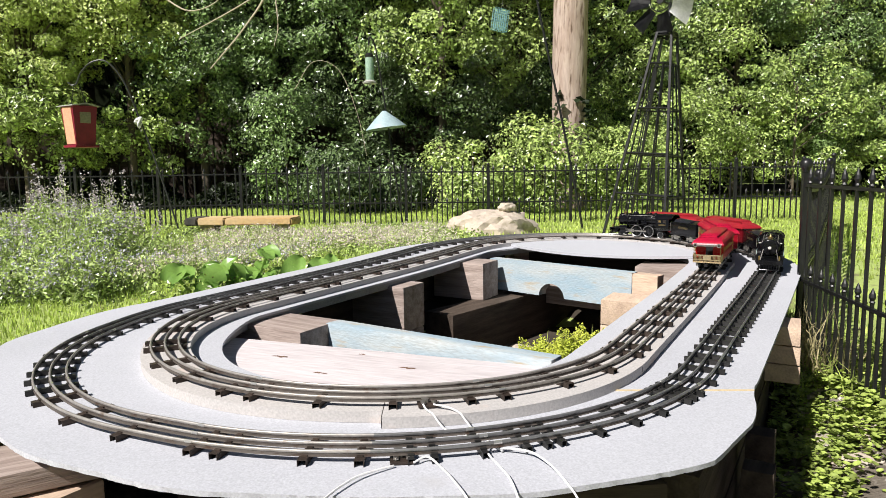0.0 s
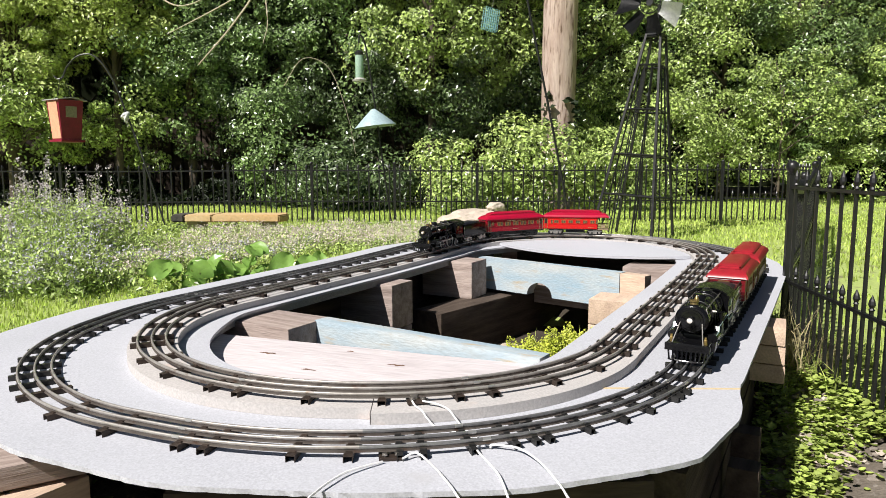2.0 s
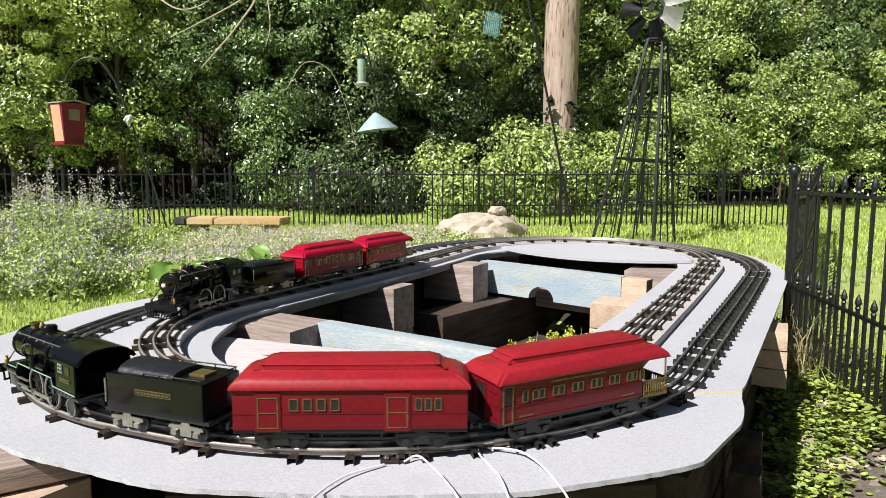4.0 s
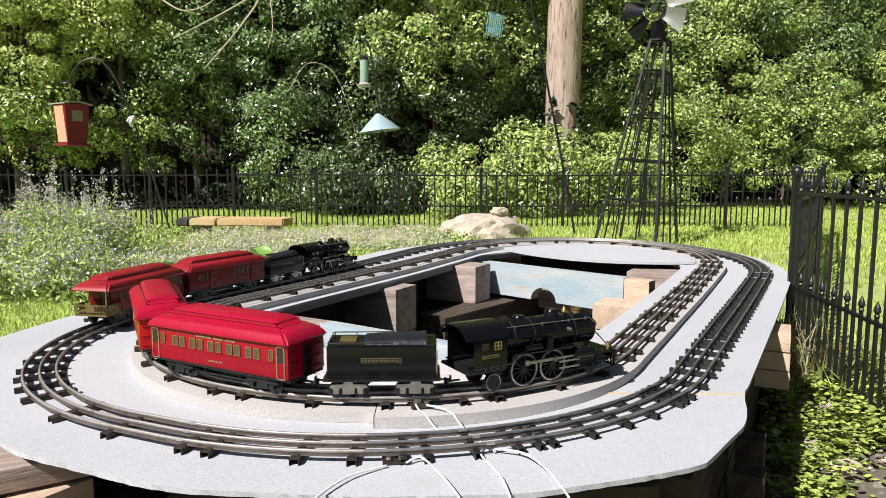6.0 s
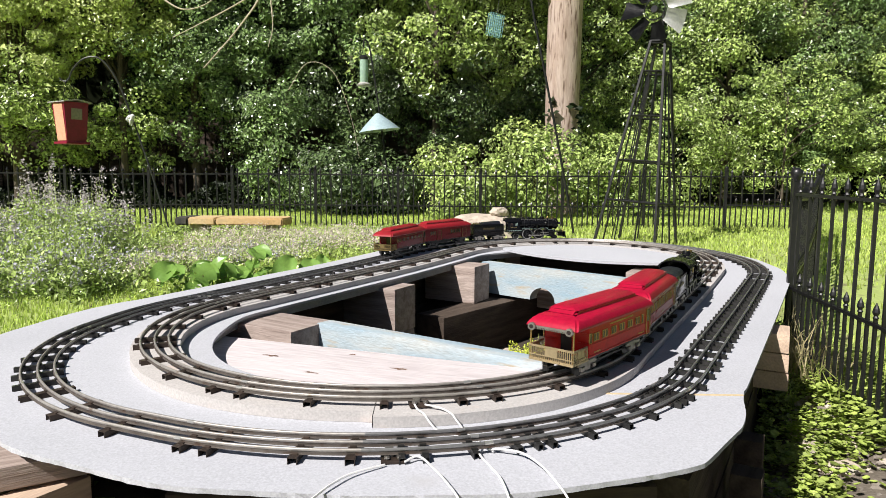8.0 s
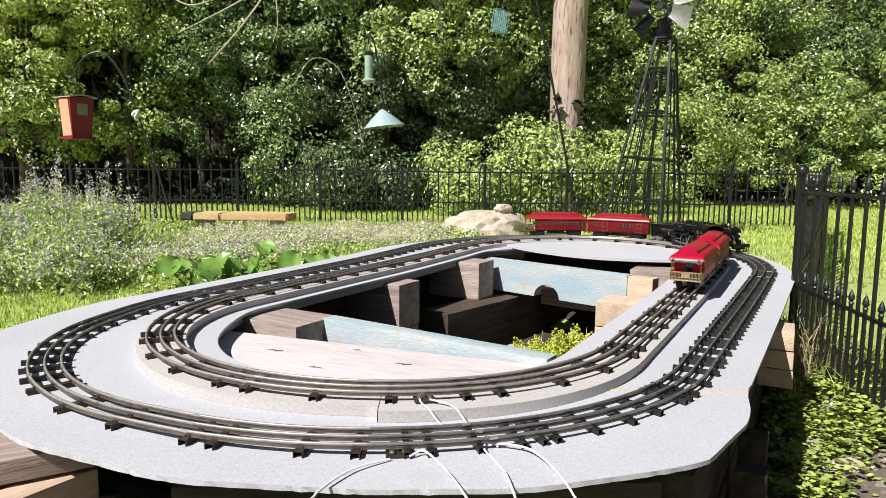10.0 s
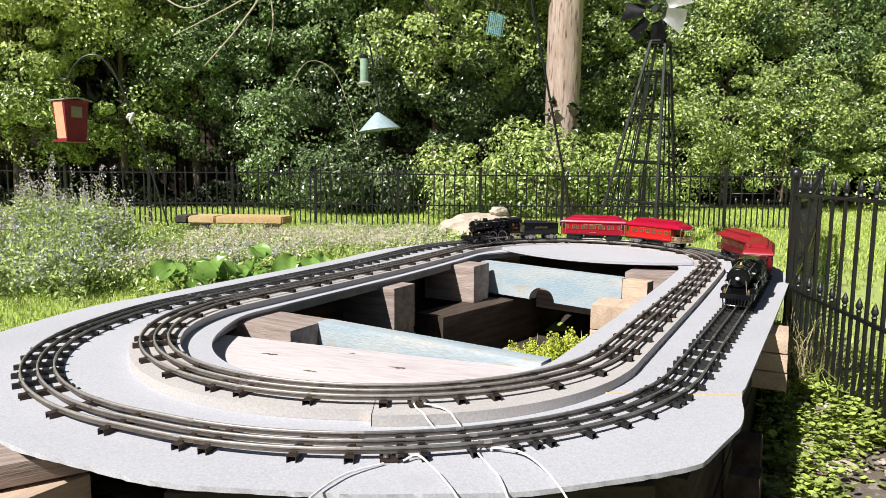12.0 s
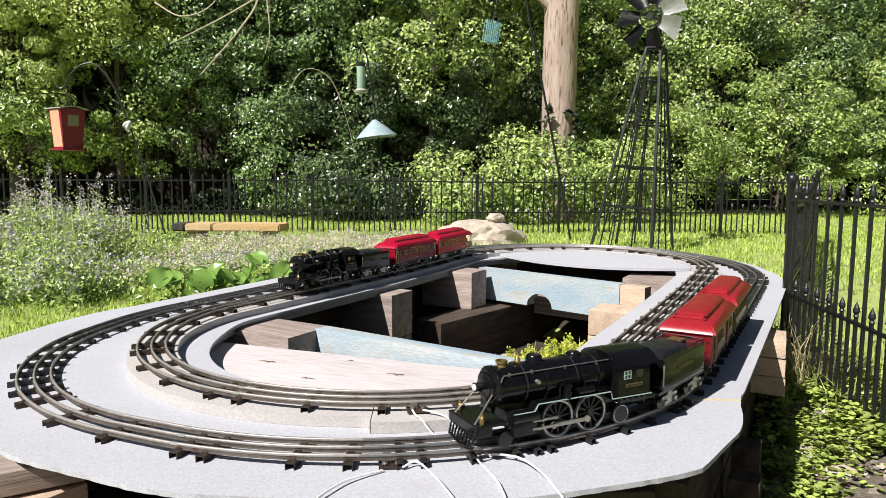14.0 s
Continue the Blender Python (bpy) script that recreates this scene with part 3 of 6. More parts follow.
def wheel(parent, x, side, r, w=0.008, spokes=0, material="blackmat", gauge=0.027, tyre=True):
    """A wheel with a bright tyre; its origin lies in its hub."""
    bm = wheel_mesh(r, w, spokes=spokes)
    if side < 0:
        bmesh.ops.rotate(bm, matrix=Matrix.Rotation(math.pi, 3, "Z"), verts=bm.verts[:])
    bmesh.ops.rotate(bm, matrix=Matrix.Rotation(math.pi, 3, "Z"), verts=bm.verts[:])
    o = smooth(part("wheel", bm, material, parent))
    o.matrix_basis = pose(x, side * gauge, r)
    if tyre:
        t = bmesh.new()
        rr = Matrix.Rotation(math.pi / 2, 4, "X")
        yy = side * (w / 2 + 0.0006)
        tube(t, [(r * 0.93 * math.cos(a), yy, r * 0.93 * math.sin(a)) for a in (2 * math.pi * k / 26 for k in range(26))], r * 0.06, 6, closed=True)
        part("tyre", t, "wheelrim", o, "bright metal tyre")
    return o


def truck(parent, x, frame_mat="nickel", wheelbase=0.042, r=0.0125):
    """A sprung four-wheel bogie under a car."""
    for side in (-1, 1):
        bm = bmesh.new()
        y = side * 0.036
        out = [(-wheelbase * .80, .019), (-wheelbase * .74, .0235), (-.009, .0245), (-.007, .029), (.007, .029), (.009, .0245), (wheelbase * .74, .0235), (wheelbase * .80, .019), (wheelbase * .62, .017), (wheelbase * .60, .009), (wheelbase * .40, .009), (wheelbase * .36, .018), (.011, .018), (.010, .007), (-.010, .007), (-.011, .018), (-wheelbase * .36, .018), (-wheelbase * .40, .009), (-wheelbase * .60, .009), (-wheelbase * .62, .017)]
        extrude(bm, out, y - 0.0012, y + 0.0012, lambda a, b, c: (x + a, c, b))
        for dx in (-wheelbase / 2, wheelbase / 2):
            box(bm, (0.010, 0.005, 0.008), (x + dx, y + side * 0.002, 0.0125), 0.001)
        part("side_frame", bm, frame_mat, parent, "dull nickel bogie frame")
        for dx in (-wheelbase / 2, wheelbase / 2):
            wheel(parent, x + dx, side, r, 0.007, gauge=0.0275, tyre=False)
    bm = bmesh.new()
    box(bm, (0.018, 0.07, 0.006), (x, 0, 0.021), 0.001)
    for dx in (-wheelbase / 2, wheelbase / 2):
        cyl(bm, 0.002, 0.056, (x + dx, 0, r), "y", seg=8)
    part("bolster", bm, "blackmat", parent)


def coupler(parent, x, d):
    bm = bmesh.new()
    box(bm, (0.026, 0.006, 0.002), (x + d * 0.010, 0, 0.020), 0.0005)
    box(bm, (0.004, 0.010, 0.010), (x + d * 0.023, 0, 0.022), 0.001)
    part("coupler", bm, "blackmat", parent)


def steam_loco(name, label, trim, stripe, window):
    """A 2-4-2 tinplate steam engine. x forward, z from the rail top."""
    L = thing(name, label, "toy locomotive", group="steam engines on the table")
    bm = bmesh.new()
    ry = Matrix.Rotation(math.pi / 2, 4, "Y")
    lathe(bm, [(0.029, -0.100), (0.0312, -0.094), (0.0312, 0.03), (0.0325, 0.031), (0.0325, 0.036), (0.0305, 0.037), (0.0300, 0.112), (0.0315, 0.113), (0.0315, 0.118), (0.0285, 0.121), (0.0270, 0.122)], (0, 0, 0.086), 32, ry)
    smooth(part("boiler", bm, "black", L), 35)
    bm = bmesh.new()
    lathe(bm, [(0.027, 0.121), (0.026, 0.1235), (0.022, 0.1235), (0.0215, 0.126), (0.017, 0.1265), (0.0165, 0.128), (0.004, 0.1295)], (0, 0, 0.086), 28, ry)
    smooth(part("smokebox_door", bm, "black", L), 30)
    bm = bmesh.new()
    lathe(bm, [(0.004, 0.128), (0.005, 0.131), (0.0066, 0.134), (0.0066, 0.142), (0.0072, 0.142), (0.0072, 0.1445), (0.0058, 0.1445)], (0, 0, 0.088), 18, ry)
    hl = smooth(part("headlight", bm, "blackmat" if stripe == "greenline" else "oldbrass", L, "turned metal headlight housing"), 30)
    bm = bmesh.new()
    lathe(bm, [(0.0057, 0.1440), (0.0048, 0.1458), (0.0024, 0.1468)], (0, 0, 0.088), 16, ry)
    smooth(part("lens", bm, "lamp", hl, "clear glass lens"))
    # bands round the boiler
    for x in (0.072, -0.02, -0.062):
        bm = bmesh.new()
        tube(bm, [(x, 0.0318 * math.cos(a), 0.086 + 0.0318 * math.sin(a)) for a in (math.pi * 2 * k / 32 for k in range(32))], 0.0012, 6, closed=True)
        part("boiler_band", bm, "blackmat", L)
    # firebox and frame
    bm = bmesh.new()
    box(bm, (0.21, 0.036, 0.028), (-0.005, 0, 0.036), 0.003)
    box(bm, (0.07, 0.05, 0.03), (-0.075, 0, 0.052), 0.004)
    part("frame", bm, "blackmat", L)
    # cab: two sides, front, roof
    prof = [(-0.042, 0.043), (-0.042, 0.098), (-0.038, 0.106), (-0.030, 0.1135), (-0.018, 0.1185), (0, 0.1203), (0.018, 0.1185), (0.030, 0.1135), (0.038, 0.106), (0.042, 0.098), (0.042, 0.043), (0.040, 0.043), (0.040, 0.098), (0.036, 0.105), (0.029, 0.112), (0.017, 0.1168), (0, 0.1185), (-0.017, 0.1168), (-0.029, 0.112), (-0.036, 0.105), (-0.040, 0.098), (-0.040, 0.043)]
    bm = bmesh.new()
    extrude(bm, prof, -0.155, -0.088, lambda a, b, c: (c, a, b))
    smooth(part("cab", bm, "black", L), 50)
    bm = bmesh.new()
    rp = [(a * 1.06, b + 0.0015) for a, b in prof[1:10]] + [(a, b) for a, b in prof[12:21]]
    extrude(bm, rp, -0.170, -0.084, lambda a, b, c: (c, a, b))
    smooth(part("cab_roof", bm, "black", L), 50)
    bm = bmesh.new()
    extrude(bm, prof[:11], -0.0905, -0.0885, lambda a, b, c: (c, a, b))
    part("cab_front", bm, "black", L)
    bm = bmesh.new()
    box(bm, (0.075, 0.086, 0.005), (-0.130, 0, 0.0425), 0.001)
    box(bm, (0.010, 0.05, 0.02), (-0.100, 0, 0.055), 0.002)
    part("cab_floor", bm, "blackmat", L)
    for side in (-1, 1):
        y = side * 0.0428
        bm = bmesh.new()
        for dx, dz, sx, sz in ((0, 0.0065, 0.014, 0.0012), (0, -0.0065, 0.014, 0.0012), (0, 0, 0.014, 0.0012), (-0.0065, 0, 0.0012, 0.014), (0.0065, 0, 0.0012, 0.014), (0, 0, 0.0012, 0.014)):
            box(bm, (sx, 0.0012, sz), (-0.108 + dx, y, 0.086 + dz))
        wf = part("cab_window", bm, window, L, "small framed cab window")
        bm = boxbm((0.0125, 0.0006, 0.0125), (-0.108, y - side * 0.0006, 0.086))
        part("pane", bm, "darkpane", wf)
        bm = boxbm((0.014, 0.0006, 0.013), (-0.133, y - side * 0.0002, 0.086))
        part("window_opening", bm, "darkpane", L)
        # name plate with unreadable marks
        bm = boxbm((0.034, 0.0012, 0.006), (-0.122, y, 0.068), 0.0004)
        pl = part("plate", bm, "oldbrass", L, "small brass plate")
        bm = boxbm((0.028, 0.0004, 0.002), (-0.122, y + side * 0.0008, 0.068))
        part("marking", bm, "blackmat", pl)
        # running board with its edge line
        bm = bmesh.new()
        pts = [(-0.158, 0.049), (-0.078, 0.050), (-0.074, 0.063), (-0.01, 0.0632), (0.062, 0.0634), (0.068, 0.053), (0.104, 0.053)]
        for a, b in zip(pts, pts[1:]):
            ln = math.hypot(b[0] - a[0], b[1] - a[1])
            box(bm, (ln + 0.001, 0.016, 0.0022), ((a[0] + b[0]) / 2, side * 0.035, (a[1] + b[1]) / 2), rot=Matrix.Rotation(-math.atan2(b[1] - a[1], b[0] - a[0]), 4, "Y"))
        rb = part("running_board", bm, "black", L)
        bm = bmesh.new()
        tube(bm, [(a, side * 0.0435, b) for a, b in pts], 0.0010, 6)
        part("edge_line", bm, stripe, rb, "thin line along the running board")
        # hand rail and pipes
        bm = bmesh.new()
        tube(bm, [(-0.085, side * 0.024, 0.110), (0.11, side * 0.024, 0.108), (0.117, side * 0.028, 0.10)], 0.0010, 6)
        for x in (-0.06, 0.0, 0.06, 0.10):
            cyl(bm, 0.0013, 0.006, (x, side * 0.0235, 0.108), seg=6)
        part("handrail", bm, "nickel" if trim == "brass" else trim, L, "thin metal handrail")
        bm = bmesh.new()
        tube(bm, curved([(-0.06, side * 0.027, 0.104), (-0.058, side * 0.032, 0.092), (-0.03, side * 0.0335, 0.088), (0.0, side * 0.0335, 0.087), (0.014, side * 0.033, 0.082), (0.016, side * 0.034, 0.066)], 6), 0.0016, 6)
        tube(bm, curved([(-0.03, side * 0.02, 0.112), (-0.03, side * 0.030, 0.098), (-0.03, side * 0.034, 0.078), (-0.03, side * 0.035, 0.064)], 6), 0.0014, 6)
        tube(bm, curved([(0.035, side * 0.02, 0.110), (0.035, side * 0.030, 0.098), (0.038, side * 0.032, 0.075), (0.05, side * 0.034, 0.060)], 6), 0.0012, 6)
        cyl(bm, 0.006, 0.03, (-0.028, side * 0.038, 0.071), "x", seg=12)
        smooth(part("pipe", bm, "black", L))
        # air pump, check valve and small fittings on the boiler's flank
        bm = bmesh.new()
        for zz, rr_, hh_ in ((0.068, 0.0062, 0.010), (0.0785, 0.0052, 0.009)):
            cyl(bm, rr_, hh_, (0.006, side * 0.0385, zz), seg=14)
        for zz in (0.0625, 0.0735, 0.0840):
            cyl(bm, 0.0072, 0.0016, (0.006, side * 0.0385, zz), seg=14)
        smooth(part("air_pump", bm, "black", L), 30)
        bm = bmesh.new()
        cyl(bm, 0.0034, 0.006, (0.055, side * 0.0315, 0.094), "y", seg=10)
        cyl(bm, 0.0020, 0.009, (0.055, side * 0.0325, 0.094), "y", seg=8)
        part("check_valve", bm, "nickel", L)
        bm = bmesh.new()
        for k_ in range(5):
            bmesh.ops.create_icosphere(bm, subdivisions=1, radius=0.0013, matrix=Matrix.Translation((-0.145 + 0.012 * k_, side * 0.0425, 0.0455)))
        tagged(part("rivet_row", bm, "nickel", L), kind="stuff")
        # cylinder and its slide
        bm = bmesh.new()
        box(bm, (0.042, 0.026, 0.034), (0.083, side * 0.030, 0.033), 0.006)
        cyl(bm, 0.010, 0.044, (0.083, side * 0.037, 0.046), "x", seg=16)
        smooth(part("cylinder", bm, "black", L), 30)
        bm = bmesh.new()
        box(bm, (0.045, 0.003, 0.003), (0.048, side * 0.042, 0.037), 0.0005)
        box(bm, (0.045, 0.003, 0.003), (0.048, side * 0.042, 0.025), 0.0005)
        part("crosshead_guide", bm, "nickel", L)
        # front steps and stays
        bm = bmesh.new()
        tube(bm, [(0.160, side * 0.028, 0.042), (0.126, side * 0.020, 0.080)], 0.0012, 6)
        part("stay", bm, "nickel" if stripe == "greenline" else "blackmat", L)
        bm = bmesh.new()
        lathe(bm, [(0.003, 0), (0.0032, 0.012), (0.0022, 0.014), (0.0022, 0.018)], (0.150, side * 0.031, 0.040), 10)
        part("marker", bm, trim, L, "small turned brass marker")
    # pilot: beam, deck and grille bars
    bm = bmesh.new()
    box(bm, (0.05, 0.076, 0.005), (0.137, 0, 0.040), 0.001)
    box(bm, (0.008, 0.082, 0.016), (0.160, 0, 0.034), 0.002)
    pilot = part("pilot_beam", bm, "black", L)
    for k in range(9):
        y = -0.034 + k * 0.0085
        bm = bmesh.new()
        tube(bm, [(0.162, y, 0.030), (0.169, y * 0.9, 0.008)], 0.0018, 5)
        part("pilot_bar", bm, "black", pilot)
    bm = bmesh.new()
    tube(bm, curved([(0.166, -0.033, 0.0085), (0.170, 0, 0.0075), (0.166, 0.033, 0.0085)], 6), 0.0022, 6)
    box(bm, (0.030, 0.05, 0.02), (0.142, 0, 0.026), 0.004)
    part("pilot_foot", bm, "black", pilot)
    # roof fittings
    bm = bmesh.new()
    lathe(bm, [(0.0090, 0.112), (0.0076, 0.1165), (0.0076, 0.1205), (0.0092, 0.121), (0.0092, 0.1245), (0.0068, 0.1245), (0.0066, 0.118)], (0.098, 0, 0), 18)
    smooth(part("chimney", bm, "oldbrass", L, "turned brass chimney"), 30)
    bm = bmesh.new()
    lathe(bm, [(0.002, 0.114), (0.0026, 0.118), (0.0052, 0.119), (0.0042, 0.124), (0.002, 0.128), (0.0014, 0.130)], (0.070, 0, 0), 14)
    smooth(part("bell", bm, trim, L, "small brass bell"), 40)
    for x, r, h in ((0.040, 0.0125, 0.1275), (-0.035, 0.011, 0.1235)):
        bm = bmesh.new()
        lathe(bm, [(r * 1.15, 0.112), (r * 1.02, 0.1165), (r, h - 0.003), (r * 0.8, h), (r * 0.3, h + 0.0008)], (x, 0, 0), 18)
        smooth(part("dome", bm, "black", L), 40)
    bm = bmesh.new()
    box(bm, (0.016, 0.02, 0.006), (-0.066, 0, 0.1175), 0.001)
    cyl(bm, 0.006, 0.005, (-0.066, 0, 0.122), seg=14)
    part("valve_cover", bm, "blackmat", L)
    # wheels
    drivers = []
    for x in (0.018, -0.045):
        for side in (-1, 1):
            drivers.append(wheel(L, x, side, 0.0275, 0.008, 12, "blackmat", 0.0275))
    for x, rad, bright in ((-0.108, 0.0145, True), (0.108, 0.0105, False)):
        for side in (-1, 1):
            wheel(L, x, side, rad, 0.007, 0, "blackmat", 0.0265, tyre=bright)
    rods = []
    for side in (-1, 1):
        bm = bmesh.new()
        box(bm, (0.070, 0.0028, 0.0055), (0, 0, 0), 0.001)
        for x in (-0.0315, 0.0315):
            cyl(bm, 0.0048, 0.004, (x, 0, 0), "y", seg=12)
        box(bm, (0.065, 0.0022, 0.0042), (0.062, side * 0.003, 0.001), 0.0008)
        o = part("side_rod", bm, "nickel", L, "polished steel side rod")
        o.matrix_basis = pose(-0.0135, side * 0.0365, 0.0275 - 0.012)
        rods.append((o, side))
    coupler(L, -0.160, -1)
    shorten(L, 0.945)
    lower(L, 0.91)
    return L, drivers, rods


def shorten(L, k, nose=0.170):
    """Bring the engine to its true length, keeping its nose."""
    for o_ in L.children:
        if o_.name.startswith(("wheel", "side_rod")):
            o_.location.x = nose - (nose - o_.location.x) * k
            if o_.name.startswith("side_rod"):
                o_.data.transform(Matrix.Diagonal((k, 1, 1, 1)))
        else:
            for q in (o_, *o_.children):
                q.data.transform(Matrix.Translation((nose * (1 - k), 0, 0)) @ Matrix.Diagonal((k, 1, 1, 1)))


def tender(name, label, trim):
    T = thing(name, label, "toy tender", group="coal tenders on the table")
    bm = boxbm((0.19, 0.080, 0.058), (0, 0, 0.064), 0.004)
    smooth(part("tank", bm, "black", T), 30)
    bm = boxbm((0.205, 0.074, 0.006), (0, 0, 0.032), 0.001)
    part("underframe", bm, "blackmat", T)
    bm = bmesh.new()
    prof = [(-0.032, 0), (-0.03, 0.006), (-0.024, 0.011), (-0.012, 0.0145), (0, 0.0155), (0.012, 0.0145), (0.024, 0.011), (0.03, 0.006), (0.032, 0)]
    extrude(bm, prof, -0.03, 0.078, lambda a, b, c: (c, a, 0.0925 + b * (0.6 + 0.4 * step(c, -0.03, 0.04))))
    smooth(part("coal_load", bm, "coal", T, "moulded black coal load"), 60)
    bm = bmesh.new()
    for y in (-0.037, 0.037):
        tube(bm, [(-0.09, y, 0.098), (0.02, y, 0.098)], 0.0011, 6)
    tube(bm, [(-0.092, -0.037, 0.098), (-0.092, 0.037, 0.098)], 0.0011, 6)
    for x in (-0.09, -0.05, -0.01, 0.02):
        for y in (-0.037, 0.037):
            cyl(bm, 0.001, 0.006, (x, y, 0.095), seg=6)
    part("top_rail", bm, "blackmat", T)
    bm = bmesh.new()
    box(bm, (0.030, 0.026, 0.005), (-0.06, 0, 0.0955), 0.001)
    part("water_hatch", bm, "oldbrass", T, "small metal water hatch")
    for side in (-1, 1):
        bm = boxbm((0.070, 0.0012, 0.009), (0.0, side * 0.0404, 0.068), 0.0004)
        pl = part("name_plate", bm, "oldbrass", T, "narrow metal plate with worn lettering")
        part("plate_field", boxbm((0.0675, 0.0008, 0.0068), (0.0, side * 0.0408, 0.068)), "blackmat", pl)
        bm = bmesh.new()
        for k in range(9):
            box(bm, (0.0045, 0.0005, 0.0026), (-0.028 + 0.007 * k, side * 0.0413, 0.068))
        part("marking", bm, "oldbrass", pl)
        for z in (0.040, 0.088):
            bm = bmesh.new()
            for k in range(26):
                bmesh.ops.create_cube(bm, size=0.0011, matrix=Matrix.Translation((-0.088 + 0.007 * k, side * 0.0402, z)))
            tagged(part("rivet_row", bm, "blackmat", T), kind="stuff")
        bm = bmesh.new()
        tube(bm, [(0.096, side * 0.0405, 0.045), (0.096, side * 0.0405, 0.084)], 0.0012, 6)
        part("grab_rail", bm, "nickel", T)
    for x in (-0.058, 0.058):
        truck(T, x)
    coupler(T, -0.098, -1)
    coupler(T, 0.098, 1)
    return lower(T, 0.9, 0.9)


def car_roof(C, length, material, overhang_back=0.0):
    """Two-step clerestory roof with sloped ends."""
    bm = bmesh.new()
    half = length / 2
    def ring(x, y, z):
        return [bm.verts.new((sx * x - (overhang_back if sx < 0 else 0), sy * y, z)) for sx, sy in ((1, 1), (-1, 1), (-1, -1), (1, -1))]
    levels = [(half + 0.003, 0.0505, 0.0965), (half + 0.004, 0.0510, 0.0985), (half + 0.002, 0.0497, 0.1030), (half - 0.005, 0.0457, 0.1095), (half - 0.014, 0.0390, 0.1158), (half - 0.026, 0.0300, 0.1208), (half - 0.027, 0.0285, 0.1214), (half - 0.035, 0.0280, 0.1268), (half - 0.036, 0.0286, 0.1278), (half - 0.044, 0.023, 0.1328), (half - 0.058, 0.012, 0.1360), (half - 0.066, 0.004, 0.1367)]
    prev = None
    for lv in levels:
        r = ring(*lv)
        if prev:
            for i in range(4):
                bm.faces.new((prev[i], prev[(i + 1) % 4], r[(i + 1) % 4], r[i]))
        else:
            bm.faces.new(r[::-1])
        prev = r
    bm.faces.new(prev)
    bmesh.ops.recalc_face_normals(bm, faces=bm.faces[:])
    es = [e for e in bm.edges if abs(e.verts[0].co.z - e.verts[1].co.z) > 0.002]
    bmesh.ops.bevel(bm, geom=es, offset=0.004, segments=2, affect="EDGES")
    return smooth(part("roof", bm, material, C, "glossy red clerestory roof"), 38)


WIN = {}


def window_at(C, x, side, z, w, h, frame="brass", pane="cream", old=False):
    """One framed window in a car's side; alike windows share their meshes."""
    if old:
        frame, pane = "oldbrass", "darkpane"
    key = (w, h, side, frame, pane)
    y = side * 0.0460
    if key not in WIN:
        t = 0.0012
        bm = bmesh.new()
        for sx, sz, dx, dz in ((w, t, 0, h / 2), (w, t, 0, -h / 2), (t, h, w / 2, 0), (t, h, -w / 2, 0)):
            box(bm, (sx + t * (sz == t), 0.0018, sz), (dx, 0, dz))
        a = bpy.data.meshes.new("window")
        bm.to_mesh(a)
        bm.free()
        a.materials.append(M[frame])
        bm = boxbm((w, 0.0008, h), (0, -side * 0.0003, 0))
        box(bm, (w, 0.0011, 0.0010), (0, 0, h * 0.12))
        b = bpy.data.meshes.new("pane")
        bm.to_mesh(b)
        bm.free()
        b.materials.append(M[pane])
        WIN[key] = (a, b)
    a, b = WIN[key]
    o = new("window", a)
    o.parent = C
    o.location = (x, y, z)
    q = new("pane", b)
    q.parent = o
    return o


def bars(name, C, spans, side, z, h, material):
    bm = bmesh.new()
    for x, w in spans:
        box(bm, (w, 0.0006, h), (x, side * 0.0456, z))
    return part(name, bm, material, C, "worn gold lettering")


